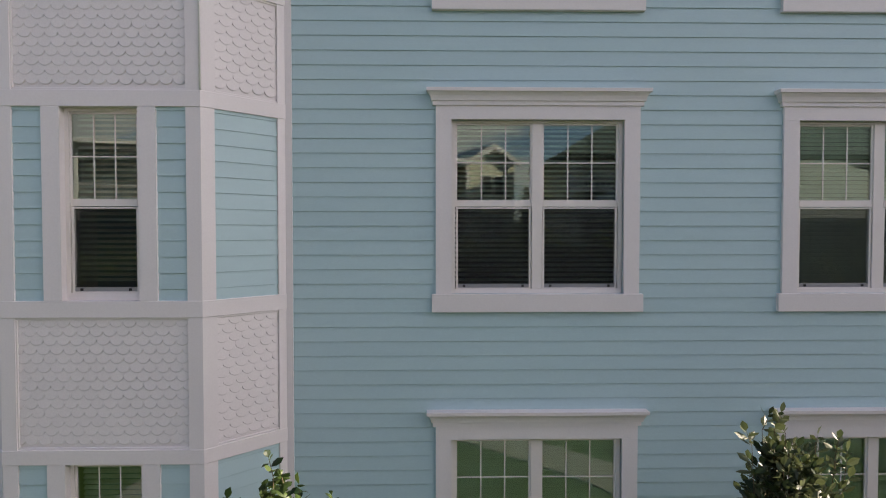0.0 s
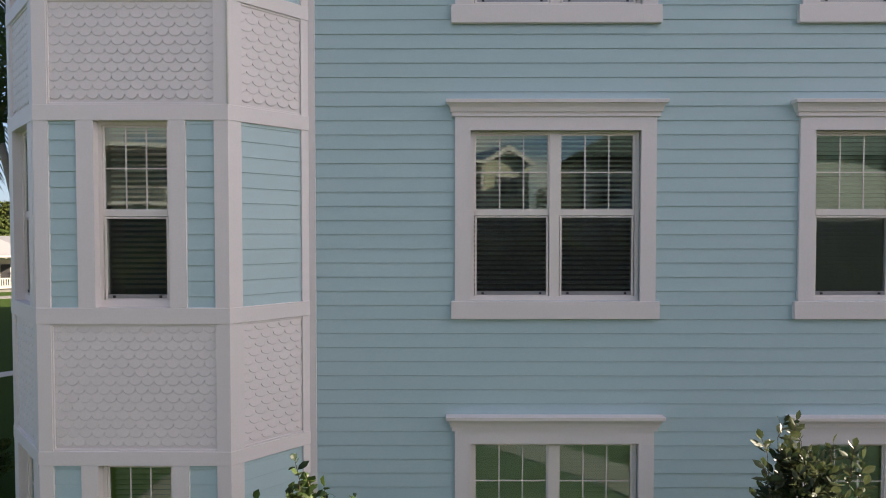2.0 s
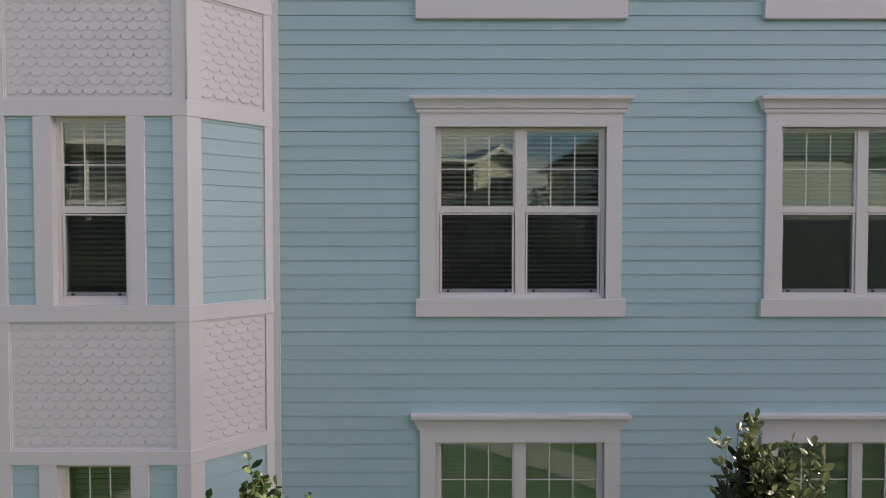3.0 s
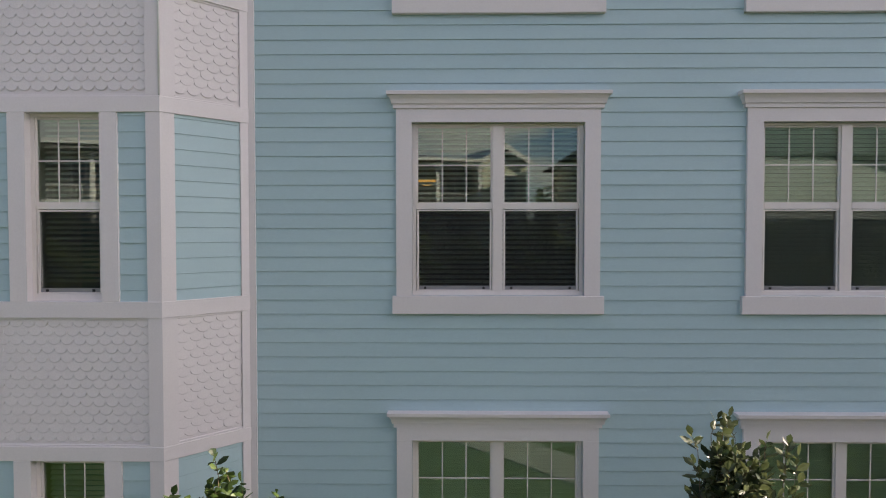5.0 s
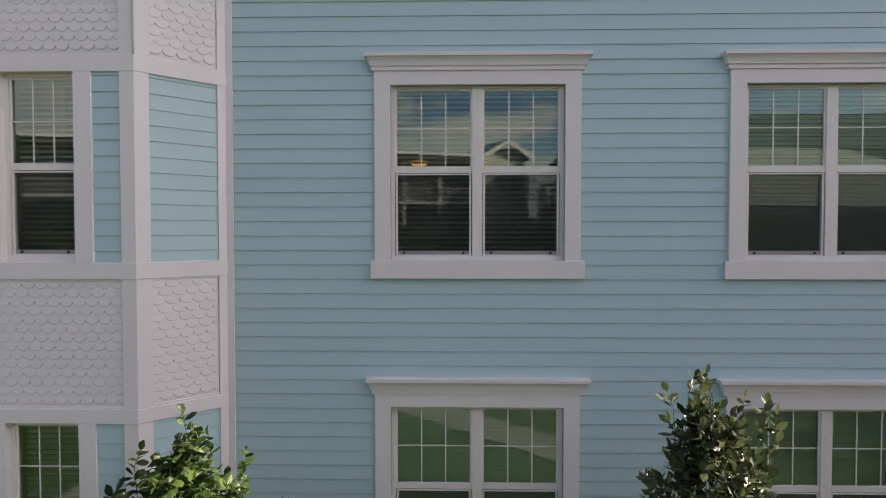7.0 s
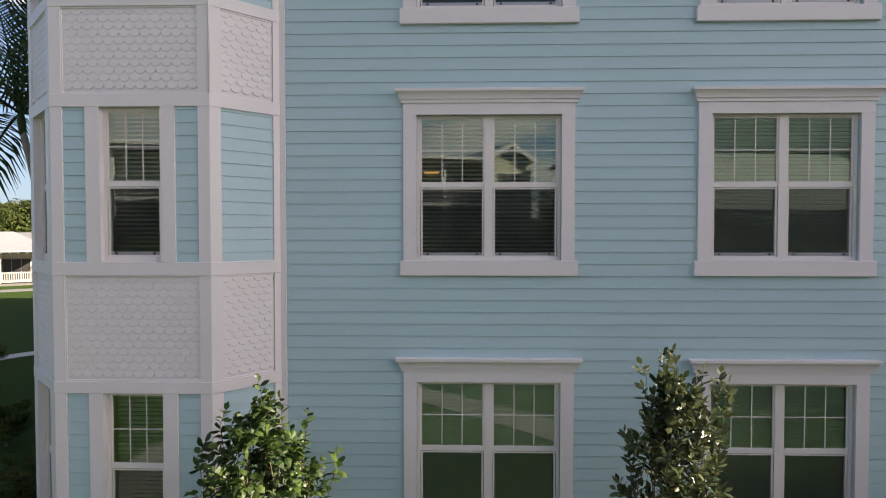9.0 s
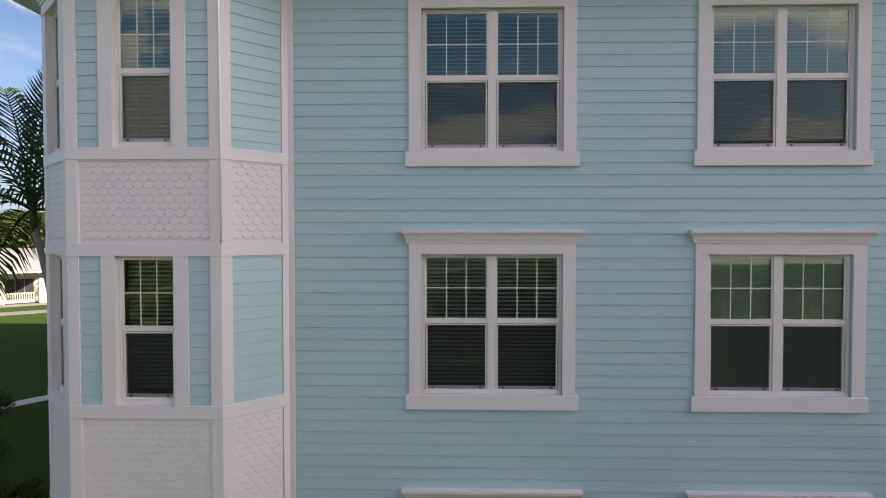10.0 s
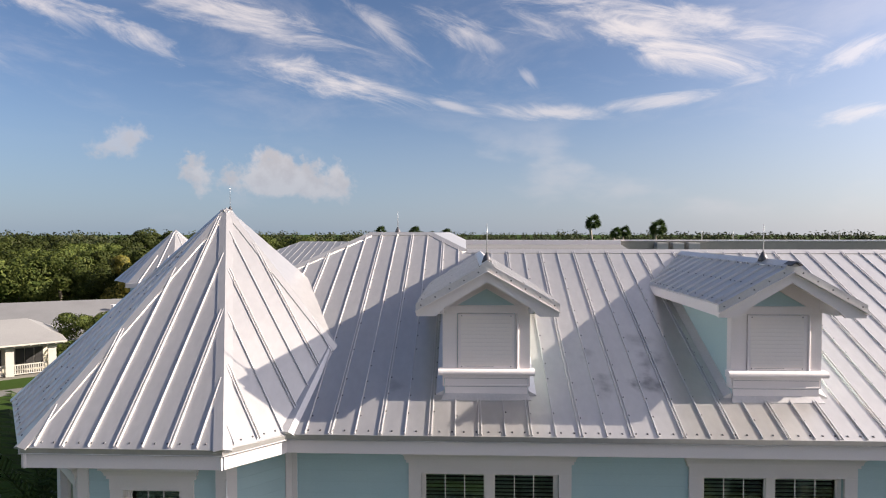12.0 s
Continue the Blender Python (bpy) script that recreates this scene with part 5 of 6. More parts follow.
def palm(m, seed, tall, label, count=15):
    """A feather palm: ringed trunk, green crownshaft and arching leaves."""
    rng = random.Random(seed)
    p = empty("palm_tree", m, label=label, category="palm tree")
    n = 26
    pts = [(-0.55 * i / n - 0.50 * (i / n) ** 2, 0.04 * math.sin(3 * i / n), tall * i / n) for i in range(n + 1)]
    part("trunk", tube(pts, [0.105 - 0.045 * (i / n) ** 0.6 + (0.004 if i % 2 else 0) for i in range(n + 1)], 12), M_PALM_BARK, p, smooth=True)
    top = Vector(pts[-1])
    part("crownshaft", tube([top - Vector((0, 0, 0.05)), top + Vector((-0.03, 0, 0.22)), top + Vector((-0.05, 0, 0.5))], [0.062, 0.075, 0.04], 12), M_FROND, p, "smooth green crownshaft", smooth=True)
    for k in range(count):
        yaw = 360 * k / count * 2.6 + rng.uniform(-14, 14)
        lift = 112 * (1 - k / count) ** 1.5 - 26
        me = FRONDS[0 if lift > 25 else 1 if lift > -8 else 2]
        share("frond", me, p, Matrix.Translation(top + Vector((-0.04, 0, 0.36))) @ Matrix.Rotation(radians(yaw), 4, "Z") @ Matrix.Rotation(radians(-lift * 0.75), 4, "Y") @ Matrix.Rotation(radians(rng.uniform(-25, 25)), 4, "X"))
    return p


palm(pose(-7.85, 3.5, 0), 4, 6.72, "feather palm with a slim leaning trunk and dark arching fronds", 12)


def crown_mesh(name, seed, high, wide, cards, size, material, foot=0.3):
    """A broad crown of many small bent leaf clumps on uneven lobes, with gaps."""
    rng = np.random.default_rng(seed)
    lobes = []
    for _ in range(20):
        a, r = rng.uniform(0, math.tau), wide * 0.44 * math.sqrt(rng.uniform(0, 1))
        z = high * rng.uniform(foot + 0.1, 0.86)
        s = wide * rng.uniform(0.12, 0.25) * (1.15 - 0.45 * z / high)
        lobes.append((r * math.cos(a), r * math.sin(a), z, s))
    verts, faces = [], []
    for k in range(cards):
        cx, cy, cz, s = lobes[k % len(lobes)]
        v = rng.normal(size=3)
        v /= np.linalg.norm(v)
        rad = s * (0.84 + 0.24 * rng.random())
        c = np.array((cx, cy, cz)) + v * rad * np.array((1, 1, 0.8))
        t = rng.normal(size=3)
        t -= v * (t @ v) * 0.8
        t /= np.linalg.norm(t)
        u = np.cross(t, v + 0.28 * rng.normal(size=3))
        u /= np.linalg.norm(u) + 1e-9
        g = size * (0.6 + 0.8 * rng.random())
        o = len(verts)
        verts += [tuple(c - t * g), tuple(c - u * g * 0.5 + v * g * 0.15), tuple(c + t * g), tuple(c + u * g * 0.5 + v * g * 0.15)]
        faces += [(o, o + 1, o + 3), (o + 1, o + 2, o + 3)]
    me = bpy.data.meshes.new(name)
    me.from_pydata(verts, [], faces)
    me.materials.append(material)
    return me


def trunk_mesh(seed, high, wide):
    rng = random.Random(seed)
    bm = bmesh.new()
    tube([(0, 0, -0.1), (0.05, 0.03, high * 0.25), (0.12, -0.05, high * 0.5), (0.1, 0.0, high * 0.72)], [high * 0.030, high * 0.024, high * 0.016, high * 0.006], 8, bm=bm)
    for k in range(6):
        a = math.tau * k / 6 + rng.uniform(-0.4, 0.4)
        z = high * rng.uniform(0.28, 0.5)
        r = wide * rng.uniform(0.22, 0.34)
        tube([(0.06, 0, z), (0.5 * r * math.cos(a), 0.5 * r * math.sin(a), z + high * 0.12), (r * math.cos(a), r * math.sin(a), z + high * 0.22)], [high * 0.012, high * 0.008, high * 0.003], 6, bm=bm)
    me = bpy.data.meshes.new("trunk")
    bm.to_mesh(me)
    bm.free()
    me.materials.append(M_BARK)
    return me


KINDS = [(crown_mesh("crown", s, h, w, 9500, 0.23, mt, 0.02), trunk_mesh(s, h, w)) for s, h, w, mt in ((1, 11.0, 11.0, M_TREE), (2, 12.0, 10.0, M_TREE), (3, 10.0, 12.0, M_TREE), (4, 9.0, 9.0, M_TREE_YELLOW))]


def tree(x, y, kind, size, turn, label="broad green tree with an uneven leafy crown", z=0.0):
    t = empty("tree", pose(x, y, z, 0, 0, turn) @ Matrix.Scale(size, 4), label=label, category="tree", group="trees of the wood")
    share("crown", KINDS[kind][0], t)
    share("trunk", KINDS[kind][1], t)
    return t


rng = random.Random(77)
for row, (y0, step) in enumerate(((86, 6.5), (94, 7.0), (103, 8.0), (115, 9.0), (130, 10.0), (150, 11.0))):
    x = -112 - 6 * row
    while x < -16:
        kind = 3 if rng.random() < 0.16 else rng.randrange(3)
        tree(x + rng.uniform(-1.5, 1.5), y0 + rng.uniform(-3, 3) + 0.10 * abs(x + 60), kind, rng.uniform(0.72, 1.14) + 0.03 * row, rng.uniform(0, 360), "yellowish green tree in the wood" if kind == 3 else "broad green tree with an uneven leafy crown")
        x += step * rng.uniform(0.8, 1.2)
for x, y, k, s in ((-14.6, 8.6, 0, 0.13), (-16.0, 7.6, 1, 0.12), (-17.35, 13.0, 2, 0.10), (-19.3, 12.4, 1, 0.16), (-23, 9.0, 0, 0.28), (-7.5, 1.7, 2, 0.085), (-8.2, 2.5, 0, 0.08), (-10.5, 5.0, 1, 0.10), (-12.4, 4.0, 0, 0.12)):
    tree(x, y, k, s, 60 * x, "dense dark green garden bush on the lawn")
for x, y, k, s in ((-92, 170, 1, 1.32), (-58, 150, 0, 1.25), (-44, 140, 2, 1.3), (-120, 160, 0, 1.3)):
    tree(x, y, k, s, 31 * x, "tall tree standing above the wood")
for x, y, s in ((-50.0, 84.0, 1.15), (-53.5, 88.0, 0.95)):
    tree(x, y, 3, s, 31 * x, "yellowish green tree in the wood")
for x, y, s in ((-38.2, 51.5, 0.56), (-24, 60, 0.55), (-14, 66, 0.62)):
    tree(x, y, 2, s, 40 * s, "small rounded green tree beside the low house")
# the last seven are unseen additions that shade the lawn and dim the lower wall
for x, y, k, s in ((12, -30, 0, 0.62), (19, -33, 2, 0.66), (27, -30, 1, 0.60), (34, -34, 0, 0.66), (-13, -38, 1, 0.60), (-22, -31, 0, 0.7), (44, -32, 2, 0.7), (-34, -30, 2, 0.8), (15, -56, 0, 1.15), (24, -58, 2, 1.2), (33, -57, 1, 1.1), (43, -58, 0, 1.2), (53, -56, 2, 1.2), (25, -17.5, 1, 0.95), (35, -16, 0, 1.0), (18.0, -4.8, 1, 0.40), (19.0, -8.2, 0, 0.44), (9.6, -1.85, 1, 0.30), (13.0, -2.0, 0, 0.32), (26, -8.5, 0, 0.9)):
    tree(x, y, k, s, 97 * s, "broad green garden tree, mirrored opposite or added unseen for shade")

for k in range(22):
    x, y = -26 + 5.2 * (k // 2) + rng.uniform(-1, 1), (-19.5, -25.0)[k % 2] + rng.uniform(-1, 1)
    tree(x, y, k % 3, rng.uniform(0.44, 0.54), rng.uniform(0, 360), "low bushy green tree in the garden row")

for x, y, k, z in ((6.0, -12.4, 2, 0.42), (9.6, -12.4, 0, 0.47), (13.2, -12.2, 1, 0.45), (16.8, -12.4, 2, 0.50)):
    tree(x, y, k, z, 70 * x, "rounded green bush in front of the pavilion")

# the far woods round the horizon
crown_far = crown_mesh("far", 9, 11.0, 13.0, 420, 0.62, M_TREE, 0.02)
src_v = np.array([v.co[:] for v in crown_far.vertices])
src_f = np.array([p.vertices[:] for p in crown_far.polygons])
bpy.data.meshes.remove(crown_far)
gen = np.random.default_rng(12)
allv, allf, o = [], [], 0
for k in range(900):
    a = math.tau * k / 900
    r = 190 + 330 * gen.random()
    s = 0.78 + 0.30 * gen.random() + 0.30 * (r - 190) / 330
    c, q = math.cos(a * 7), math.sin(a * 7)
    v = src_v * s
    v = np.stack([v[:, 0] * c - v[:, 1] * q + r * math.cos(a), v[:, 0] * q + v[:, 1] * c + r * math.sin(a), v[:, 2]], 1)
    allv.append(v)
    allf.append(src_f + o)
    o += len(v)
me = bpy.data.meshes.new("far_woods")
me.from_pydata(np.concatenate(allv).tolist(), [], np.concatenate(allf).tolist())
me.materials.append(leaf_material("far_wood_leaf", (0.020, 0.030, 0.014), (0.058, 0.064, 0.026), 0.7, 0.1, 0.1))
tagged(new("far_woods", me), "distant belt of dark green woods on the horizon", "woods", kind="stuff")


# ---- fan palms on the horizon ----
def fan_mesh(seed):
    rng = random.Random(seed)
    verts, faces = [], []
    for k in range(46):
        a, e = rng.uniform(0, math.tau), math.asin(rng.uniform(-0.75, 1.0))
        d = Vector((math.cos(a) * math.cos(e), math.sin(a) * math.cos(e), math.sin(e)))
        s = Matrix.Rotation(rng.uniform(-1.3, 1.3), 3, d) @ d.cross(Vector((0, 0, 1))).normalized()
        c = d * rng.uniform(0.25, 0.6)
        for j in range(9):
            b = radians(-70 + 140 * j / 8)
            tip = c + (d * math.cos(b) + s * math.sin(b)) * 0.85 - Vector((0, 0, 0.14))
            w = (s * math.cos(b) - d * math.sin(b)) * 0.065
            midp = c.lerp(tip, 0.55)
            o = len(verts)
            verts += [c, midp - w, tip, midp + w]
            faces.append((o, o + 1, o + 2, o + 3))
    me = bpy.data.meshes.new("fan_crown")
    me.from_pydata([tuple(v) for v in verts], [], faces)
    me.materials.append(M_FROND)
    return me


FAN = fan_mesh(3)
bm = tube([(0, 0, 0), (0.1, 0, 0.5), (0.0, 0.05, 1.0)], [0.022, 0.016, 0.014], 8)
FAN_TRUNK = bpy.data.meshes.new("trunk")
bm.to_mesh(FAN_TRUNK)
bm.free()
FAN_TRUNK.materials.append(M_PALM_BARK)
for x, y, top, s in ((20.2, 90, 14.7, 1.15), (30.5, 90, 13.8, 1.25), (24.3, 92, 13.0, 0.85), (26.5, 95, 13.2, 0.95), (-14.2, 92, 13.2, 0.90), (-8.6, 92, 13.0, 1.05), (-3.5, 98, 12.8, 0.9)):
    p = empty("palm_tree", pose(x, y, 0, 0, 0, 50 * s), label="fan palm with a round crown rising above the woods", category="palm tree", group="fan palms on the horizon")
    share("crown", FAN, p, Matrix.Translation((0, 0, top)) @ Matrix.Scale(s, 4))
    share("trunk", FAN_TRUNK, p, Matrix.Scale(top, 4))

# ---- buildings around ----
M_CREAM = surface("cream_wall_paint", (0.62, 0.58, 0.46), 0.7, grain=30, stain=0.5, vary=0.05, dirt=0.15, bump=0.1, stretch=(0.3, 0.3, 2))
M_GREYROOF = surface("pale_grey_roof_sheet", (0.215, 0.215, 0.215), 0.6, 0.1, grain=8, stain=0.3, vary=0.08, dirt=0.3, bump=0.05)
M_WHITEROOF = surface("white_metal_roof", (0.30, 0.295, 0.285), 0.5, 0.1, grain=8, stain=0.3, vary=0.06, dirt=0.25, bump=0.05)
M_WINGROOF = surface("slate_grey_seamed_roof", (0.20, 0.215, 0.24), 0.45, 0.3, grain=8, stain=0.4, vary=0.06, dirt=0.25, bump=0.05)
M_PARAPET = surface("beige_parapet", (0.27, 0.255, 0.225), 0.8, grain=12, stain=0.4, vary=0.06, dirt=0.3, bump=0.1)
M_DARK = surface("dark_opening", (0.035, 0.035, 0.035), 0.4, vary=0.1, dirt=0.0, bump=0.0)


def hip_roof(name, x0, x1, y0, y1, z, rise, inset, parent, material, ribs=0.0, thick=0.020):
    """A hipped roof with its eaves at z, and raised seams where they show."""
    yc = (y0 + y1) / 2
    a, b = (x0 + inset, yc, z + rise), (x1 - inset, yc, z + rise)
    bm = bmesh.new()
    v = [bm.verts.new(p) for p in ((x0, y0, z), (x1, y0, z), (x1, y1, z), (x0, y1, z), a, b)]
    for f in ((0, 1, 5, 4), (1, 2, 5), (2, 3, 4, 5), (3, 0, 4), (3, 2, 1, 0)):
        bm.faces.new([v[i] for i in f])
    ob = part(name, bm, material, parent)
    if ribs:
        for side in (-1, 1):
            n = Vector((0, side * rise, abs(y1 - yc))).normalized()
            ye = y1 if side > 0 else y0
            x = x0 + ribs
            bm = bmesh.new()
            while x < x1:
                t = min(1.0, (x - x0) / inset, (x1 - x) / inset)
                tube([(x, ye, z + 0.02), (x, ye + (yc - ye) * t, z + rise * t + 0.02)], thick, 4, bm=bm)
                x += ribs
            part("seam_ribs", bm, M_RIB, ob)
    return ob


# low house with a white porch
M_PORCH = surface("ivory_porch_paint", (0.49, 0.47, 0.42), 0.6, grain=30, stain=0.6, vary=0.05, dirt=0.2, bump=0.08)
house = empty("house", pose(-37.9, 46.25, 0, 0, 0, 40), label="low ivory house with a railed porch and pale metal roof", category="house")
part("wall", box(-26, -0.3, 2.6, 9.6, 0, 3.0), M_CREAM, house, "cream house wall")
for i in range(8):
    x = -2.1 - 3.2 * i
    opening = part("door_opening", box(x - 1.15, x + 1.15, 2.50, 2.59, 0.30, 2.35), M_PORCH, house, "ivory framed glazed opening")
    for k in range(3):
        part("pane", box(x - 1.07 + 0.73 * k, x - 0.39 + 0.73 * k, 2.47, 2.49, 0.38, 2.27), M_DARK, opening)
part("porch_floor", box(-26, 0.1, -0.1, 2.6, 0, 0.18), M_PATH, house)
for i in range(9):
    x = -0.5 - 3.2 * i
    column = part("column", box(x - 0.32, x + 0.32, 0.03, 0.67, 0.18, 2.72, edge=0.03), M_PORCH, house)
    part("capital", box(x - 0.38, x + 0.38, -0.03, 0.73, 2.60, 2.76, edge=0.02), M_PORCH, column)
for i in range(8):
    b = -0.5 - 3.2 * i - 0.32
    a = b - 2.56
    rail = part("railing", box(a, b, 0.28, 0.40, 1.08, 1.18), M_PORCH, house, "ivory porch railing")
    part("bottom_rail", box(a, b, 0.30, 0.38, 0.28, 0.36), M_PORCH, rail)
    x = a + 0.1
    while x < b:
        part("baluster", box(x - 0.035, x + 0.035, 0.31, 0.37, 0.36, 1.08), M_PORCH, rail)
        x += 0.17
part("beam", box(-26.2, 0.2, 0.05, 0.60, 2.76, 3.02), M_PORCH, house)
for i in range(42):
    x = 0.35 - 0.62 * i
    part("rafter_tail", loft([[(x - 0.07, -0.62, 2.90), (x + 0.07, -0.62, 2.90), (x + 0.07, -0.62, 3.06), (x - 0.07, -0.62, 3.06)], [(x - 0.07, 0.05, 2.80), (x + 0.07, 0.05, 2.80), (x + 0.07, 0.05, 3.06), (x - 0.07, 0.05, 3.06)]]), M_PORCH, house)
part("fascia", box(-26.8, 0.62, -0.72, -0.64, 3.00, 3.14), M_PORCH, house)
part("end_fascia", box(0.54, 0.62, -0.63, 10.1, 3.00, 3.14), M_PORCH, house)
hip_roof("porch_roof", -26.8, 0.6, -0.7, 10.1, 3.15, 1.65, 2.7, house, M_WHITEROOF)
lane_at = pose(-37.9, 46.25, 0, 0, 0, 40)
path_along([(lane_at @ Vector((x, -5.4, 0)))[:2] for x in (-60, -40, -20, 0, 20, 40)], 2.2, "narrow grey lane in front of the low house", M_LANE)

# long grey roof behind it
hall = empty("long_hall", pose(-45.5, 67.0, 0, 0, 0, 25), label="long low hall with a pale grey sheet roof", category="building")
part("wall", box(-29, 25, -9, 9, 0, 2.0), M_CREAM, hall)
hip_roof("roof", -30, 26, -12.5, 10, 1.5, 3.2, 6.0, hall, M_GREYROOF)
for x, y, z in ((1, -5.0, 3.7), (3.5, -5.4, 3.6), (-12, -4, 3.9)):
    part("roof_vent", tube([(x, y, z - 0.3), (x, y, z + 0.5), (x, y, z + 0.7)], [0.22, 0.22, 0.34], 8), M_TRIM, hall)

# rear wings of the main building
wing = empty("rear_wing", None, label="rear wing of the building with grey seamed metal roof", category="building")
part("wall", box(-18.6, -6.8, 24.0, 34, 0, 10.3), M_SIDING, wing)
oc = [(math.cos(radians(22.5 + 45 * k)), math.sin(radians(22.5 + 45 * k))) for k in range(8)]
bm = bmesh.new()
tipv = bm.verts.new((-17.0, 26.0, 13.25))
ft = [bm.verts.new((-17.0 + 3.2 * a, 26.0 + 3.2 * b, 10.4)) for a, b in oc]
for i in range(8):
    bm.faces.new((ft[i], ft[(i + 1) % 8], tipv))
bm.faces.new(ft[::-1])
peak = part("tower_roof", bm, M_ROOF, wing, "pointed metal roof of a second tower")
for i in range(8):
    a, b = Vector((-17.0 + 3.2 * oc[i][0], 26.0 + 3.2 * oc[i][1], 10.4)), Vector((-17.0 + 3.2 * oc[(i + 1) % 8][0], 26.0 + 3.2 * oc[(i + 1) % 8][1], 10.4))
    top = Vector((-17.0, 26.0, 13.25))
    for f in (0.25, 0.5, 0.75):
        q = a.lerp(b, f)
        part("seam_rib", tube([q + Vector((0, 0, 0.02)), q.lerp(top, 0.95 if f == 0.5 else 0.5)], 0.026, 4), M_RIB, peak)
part("eave_board", box(-18.3, -15.7, 23.0, 23.1, 10.15, 10.4), M_TRIM, wing)
hip_roof("roof", -14.0, 1.0, 19.0, 35.0, 10.5, 2.05, 4.0, wing, M_WINGROOF, ribs=0.36, thick=0.011)

flat = empty("flat_roof_wing", None, label="rear flat roofed wing with beige parapet and white coping", category="building")
part("wall", box(-1.5, 60, 27.5, 44, 0, 12.15), M_PARAPET, flat)
part("parapet", box(8.5, 60, 27.3, 27.5, 11.2, 12.58), M_PARAPET, flat)
part("coping", box(8.4, 60, 27.22, 27.58, 12.58, 12.66), M_TRIM, flat)
part("white_roof_edge", box(-1.5, 8.6, 26.8, 27.5, 12.30, 12.64), M_TRIM, flat, "white roof edge board")
part("roof_slope", loft([[(-1.5, 22.0, 11.7), (8.6, 22.0, 11.7), (8.6, 26.8, 12.33), (-1.5, 26.8, 12.33)], [(-1.5, 22.0, 11.75), (8.6, 22.0, 11.75), (8.6, 26.8, 12.38), (-1.5, 26.8, 12.38)]]), M_GREYROOF, flat)
for x in (21.5, 25.0, 13.6, 15.4):
    part("roof_rod", tube([(x, 27.9, 12.1), (x, 27.9, 13.15)], 0.02, 6), M_ROD, flat)
for x in (10.6, 11.5, 12.4):
    part("roof_unit", box(x, x + 0.62, 26.6, 27.25, 11.9, 12.5, edge=0.04), M_WHITEROOF, flat, "small white rooftop unit")

# ---- the building opposite, mirrored in the window glass ----
M_SAGE = surface("sage_wall_paint", (0.30, 0.315, 0.25), 0.7, grain=30, stain=0.5, vary=0.05, dirt=0.15, bump=0.1, stretch=(0.3, 0.3, 2))
M_GREENROOF = surface("dark_green_roof_sheet", (0.075, 0.10, 0.075), 0.55, 0.1, grain=8, stain=0.4, vary=0.08, dirt=0.3, bump=0.05)
M_TANROOF = surface("tan_roof_sheet", (0.32, 0.32, 0.285), 0.55, 0.1, grain=8, stain=0.5, vary=0.08, dirt=0.3, bump=0.05)
opp = empty("opposite_building", pose(4.05, -45, 0, 0, 0, -20) @ pose(-4.05, 0, 0), label="cream three-storey building with white gable, porches and metal roof", category="building")
part("wall", box(-32, 1.9, -12, -2.2, 0, 11.0), M_SAGE, opp, "sage green wall behind the porches")
part("fascia", box(-32.9, 1.98, 0.70, 0.80, 10.84, 11.10), M_TRIM, opp)
part("gable_bay", box(2.0, 6.1, -12, 0.0, 0, 11.0), M_CREAM, opp)
bm = bmesh.new()
solid(bm, [(2.0, 0.0, 11.0), (6.1, 0.0, 11.0), (4.05, 0.0, 12.25)], [(2.0, -12, 11.0), (6.1, -12, 11.0), (4.05, -12, 12.25)])
bmesh.ops.recalc_face_normals(bm, faces=bm.faces)
part("gable_wall", bm, M_CREAM, opp)
for s in (-1, 1):
    bm = bmesh.new()
    prof = [(4.05, 12.55), (4.05 + s * 2.45, 11.05), (4.05 + s * 2.45, 10.62), (4.05, 12.12)]
    solid(bm, [(x, 0.35, z) for x, z in prof], [(x, 0.45, z) for x, z in prof])
    bmesh.ops.recalc_face_normals(bm, faces=bm.faces)
    part("barge_board", bm, M_TRIM, opp)
    bm = bmesh.new()
    top = [(4.05, 0.40, 12.60), (4.05 + s * 2.5, 0.40, 11.08), (4.05 + s * 2.5, -12, 11.08), (4.05, -12, 12.60)]
    solid(bm, [(x, y, z - 0.05) for x, y, z in top], top)
    bmesh.ops.recalc_face_normals(bm, faces=bm.faces)
    part("roof_slope", bm, M_ROOF, opp)
    for k in range(5):
        a = 0.25 + 0.16 * k
        part("fretwork", tube([(4.05 + s * a, 0.38, 12.20 - 0.61 * a), (4.05 + s * (a * 0.55), 0.38, 11.85 - 0.25 * a)], 0.05, 5), M_TRIM, opp)
part("collar_tie", box(3.35, 4.75, 0.33, 0.40, 11.78, 11.86), M_TRIM, opp)
for z in (1.0, 4.5, 8.1):
    for x in (3.5, 4.6):
        w = part("window", box(x - 0.42, x + 0.42, 0.0, 0.08, z, z + 1.8), M_TRIM, opp)
        part("pane", box(x - 0.34, x + 0.34, 0.08, 0.09, z + 0.08, z + 1.72), M_DARK, w)
    for x in (-27, -21.5, -16, -10.5, -5, 0.3):
        w = part("window", box(x - 0.9, x + 0.9, -2.2, -2.1, z, z + 1.9), M_TRIM, opp)
        for s in (-1, 1):
            part("pane", box(x + s * 0.43 - 0.36, x + s * 0.43 + 0.36, -2.1, -2.09, z + 0.1, z + 1.8), M_DARK, w)
for z in (3.5, 7.1, 10.9):
    part("porch_deck", box(-32, 1.95, -2.2, 0.2, z - 0.14, z + 0.14), M_TRIM, opp, "white porch deck edge")
for x in (-31.5, -26.2, -20.9, -15.6, -10.3, -5.0, -2.0, 1.7):
    part("porch_post", box(x - 0.13, x + 0.13, -0.1, 0.16, 0, 10.8), M_TRIM, opp)
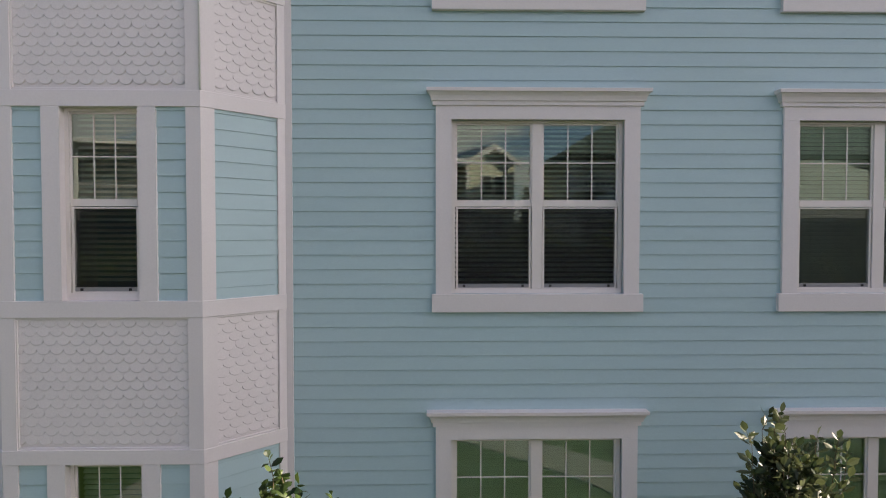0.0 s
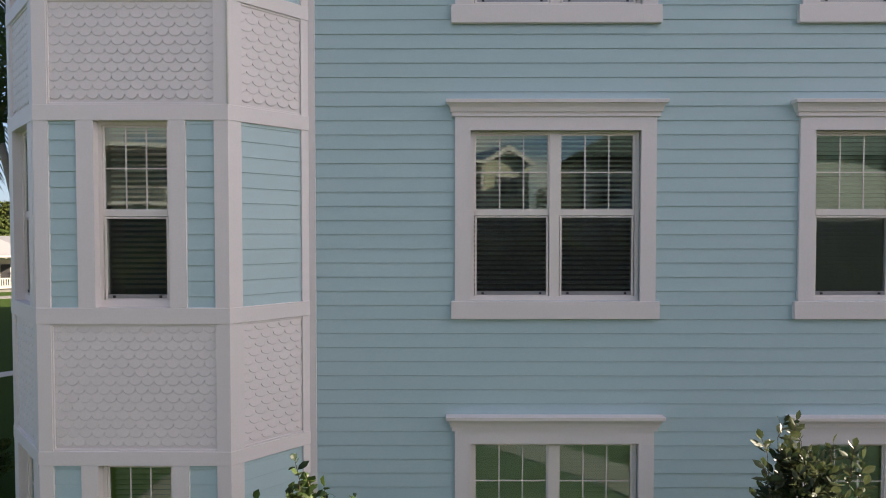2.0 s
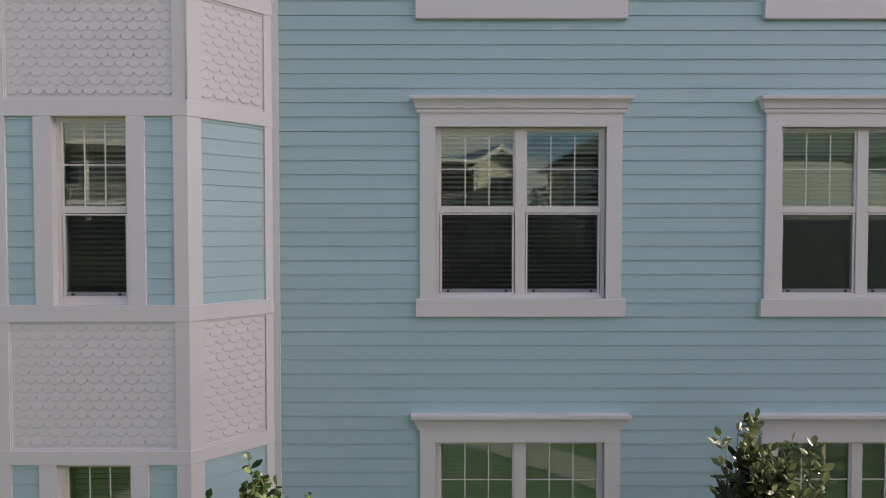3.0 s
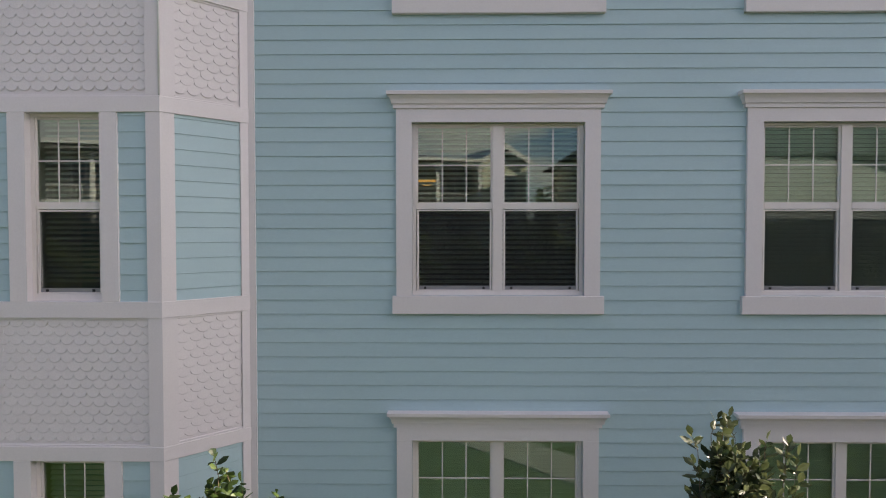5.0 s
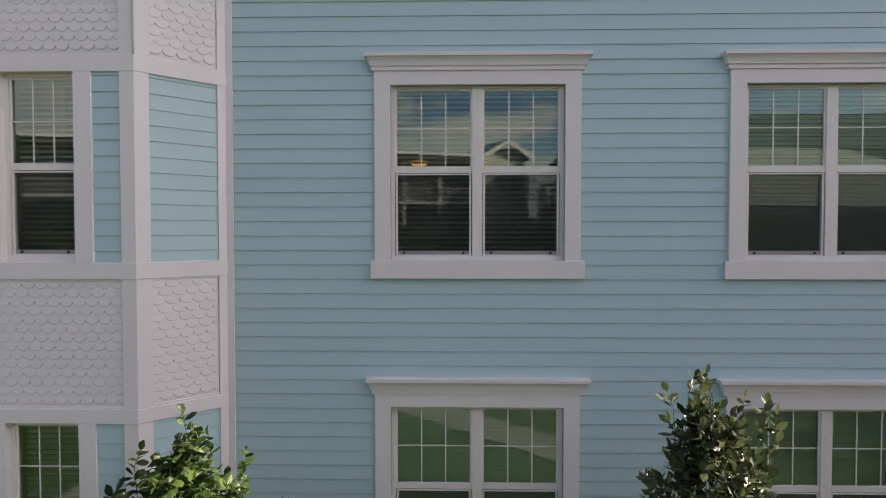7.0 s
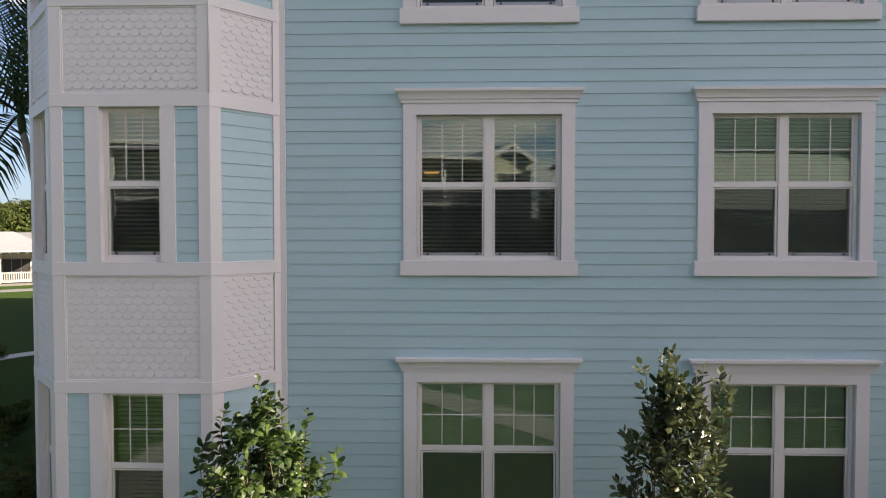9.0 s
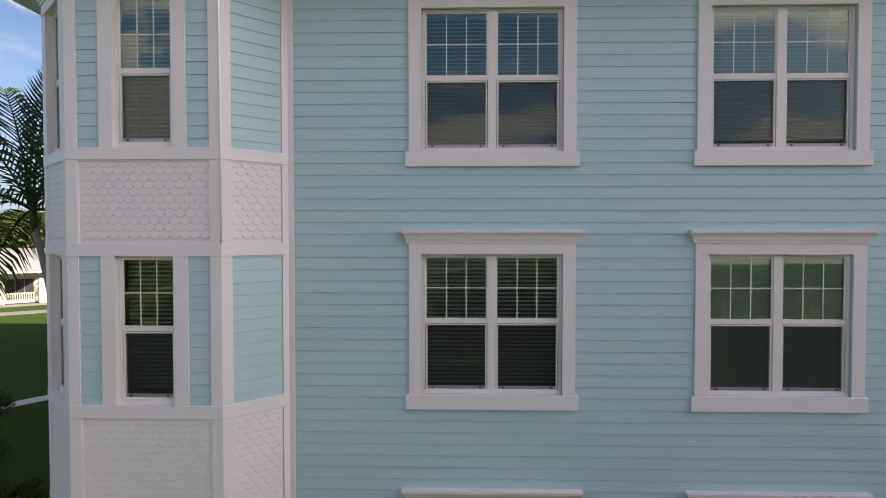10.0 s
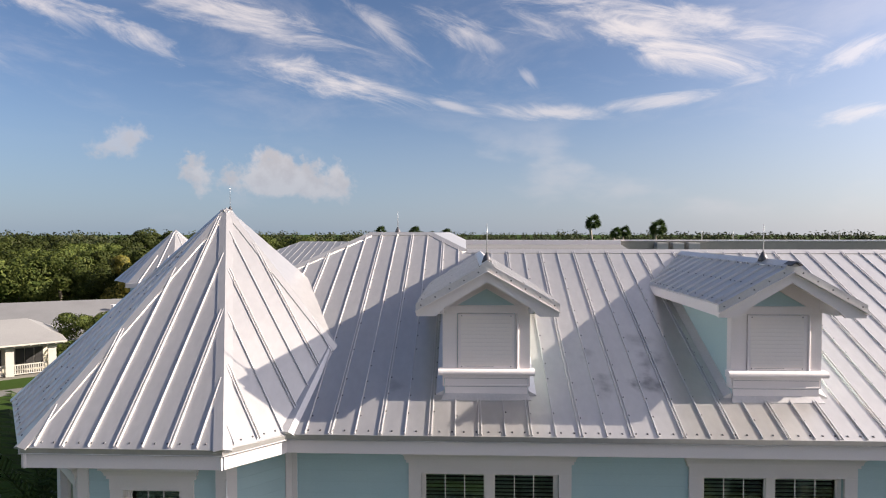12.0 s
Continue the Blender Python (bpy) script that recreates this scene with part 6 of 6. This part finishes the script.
for z in (3.64, 7.24):
    rail = part("railing", box(-32, 1.9, 0.0, 0.06, z + 0.95, z + 1.02), M_TRIM, opp)
    x = -31.9
    while x < 1.9:
        part("baluster", box(x - 0.02, x + 0.02, 0.01, 0.05, z, z + 0.95), M_TRIM, rail)
        x += 0.34
hip_roof("roof", -33, 2.2, -13, 0.8, 11.05, 1.0, 5.0, opp, M_ROOF, ribs=0.6)

pavilion = empty("garden_pavilion", pose(13.2, -16.3, 0, 0, 0, -8), label="open garden pavilion on sage posts with a pale hipped sheet roof", category="pavilion")
for x in (-7.8, -4.8, -1.8, 1.2, 4.0):
    for y in (-2.6, 2.6):
        part("post", box(x - 0.15, x + 0.15, y - 0.15, y + 0.15, 0, 5.75, edge=0.02), M_SAGE, pavilion)
hip_roof("roof", -8.6, 4.6, -3.2, 3.2, 5.75, 2.1, 3.2, pavilion, M_TANROOF, ribs=0.40, thick=0.011)
part("eave_board", box(-8.6, 4.6, 3.14, 3.2, 5.55, 5.74), M_TRIM, pavilion)

annex = empty("annex_building", pose(0, -36, 0), label="cream three-storey annex with white railings and dark green ribbed roof", category="building")
part("wall", box(9.0, 60, -14, -2.9, 0, 10.7), M_CREAM, annex)
hip_roof("roof", 8.0, 61, -15, -1.0, 10.7, 3.7, 6.0, annex, M_GREENROOF, ribs=0.40, thick=0.024)
for z in (5.2, 8.3):
    part("porch_deck", box(9.0, 60, -2.9, -1.6, z - 0.2, z), M_TRIM, annex, "white porch deck edge")
    rail = part("railing", box(9.0, 60, -1.75, -1.65, z + 1.05, z + 1.15), M_TRIM, annex)
    x = 9.1
    while x < 60:
        part("baluster", box(x - 0.05, x + 0.05, -1.74, -1.66, z, z + 1.05), M_TRIM, rail)
        x += 0.42
for k in range(12):
    x = 9.2 + 4.6 * k
    part("porch_post", box(x - 0.16, x + 0.16, -1.9, -1.58, 0, 10.65), M_TRIM, annex)
    for z in (0.6, 3.9, 7.0):
        part("pane", box(x + 1.2, x + 3.2, -2.9, -2.85, z, z + 1.9), M_DARK, annex)
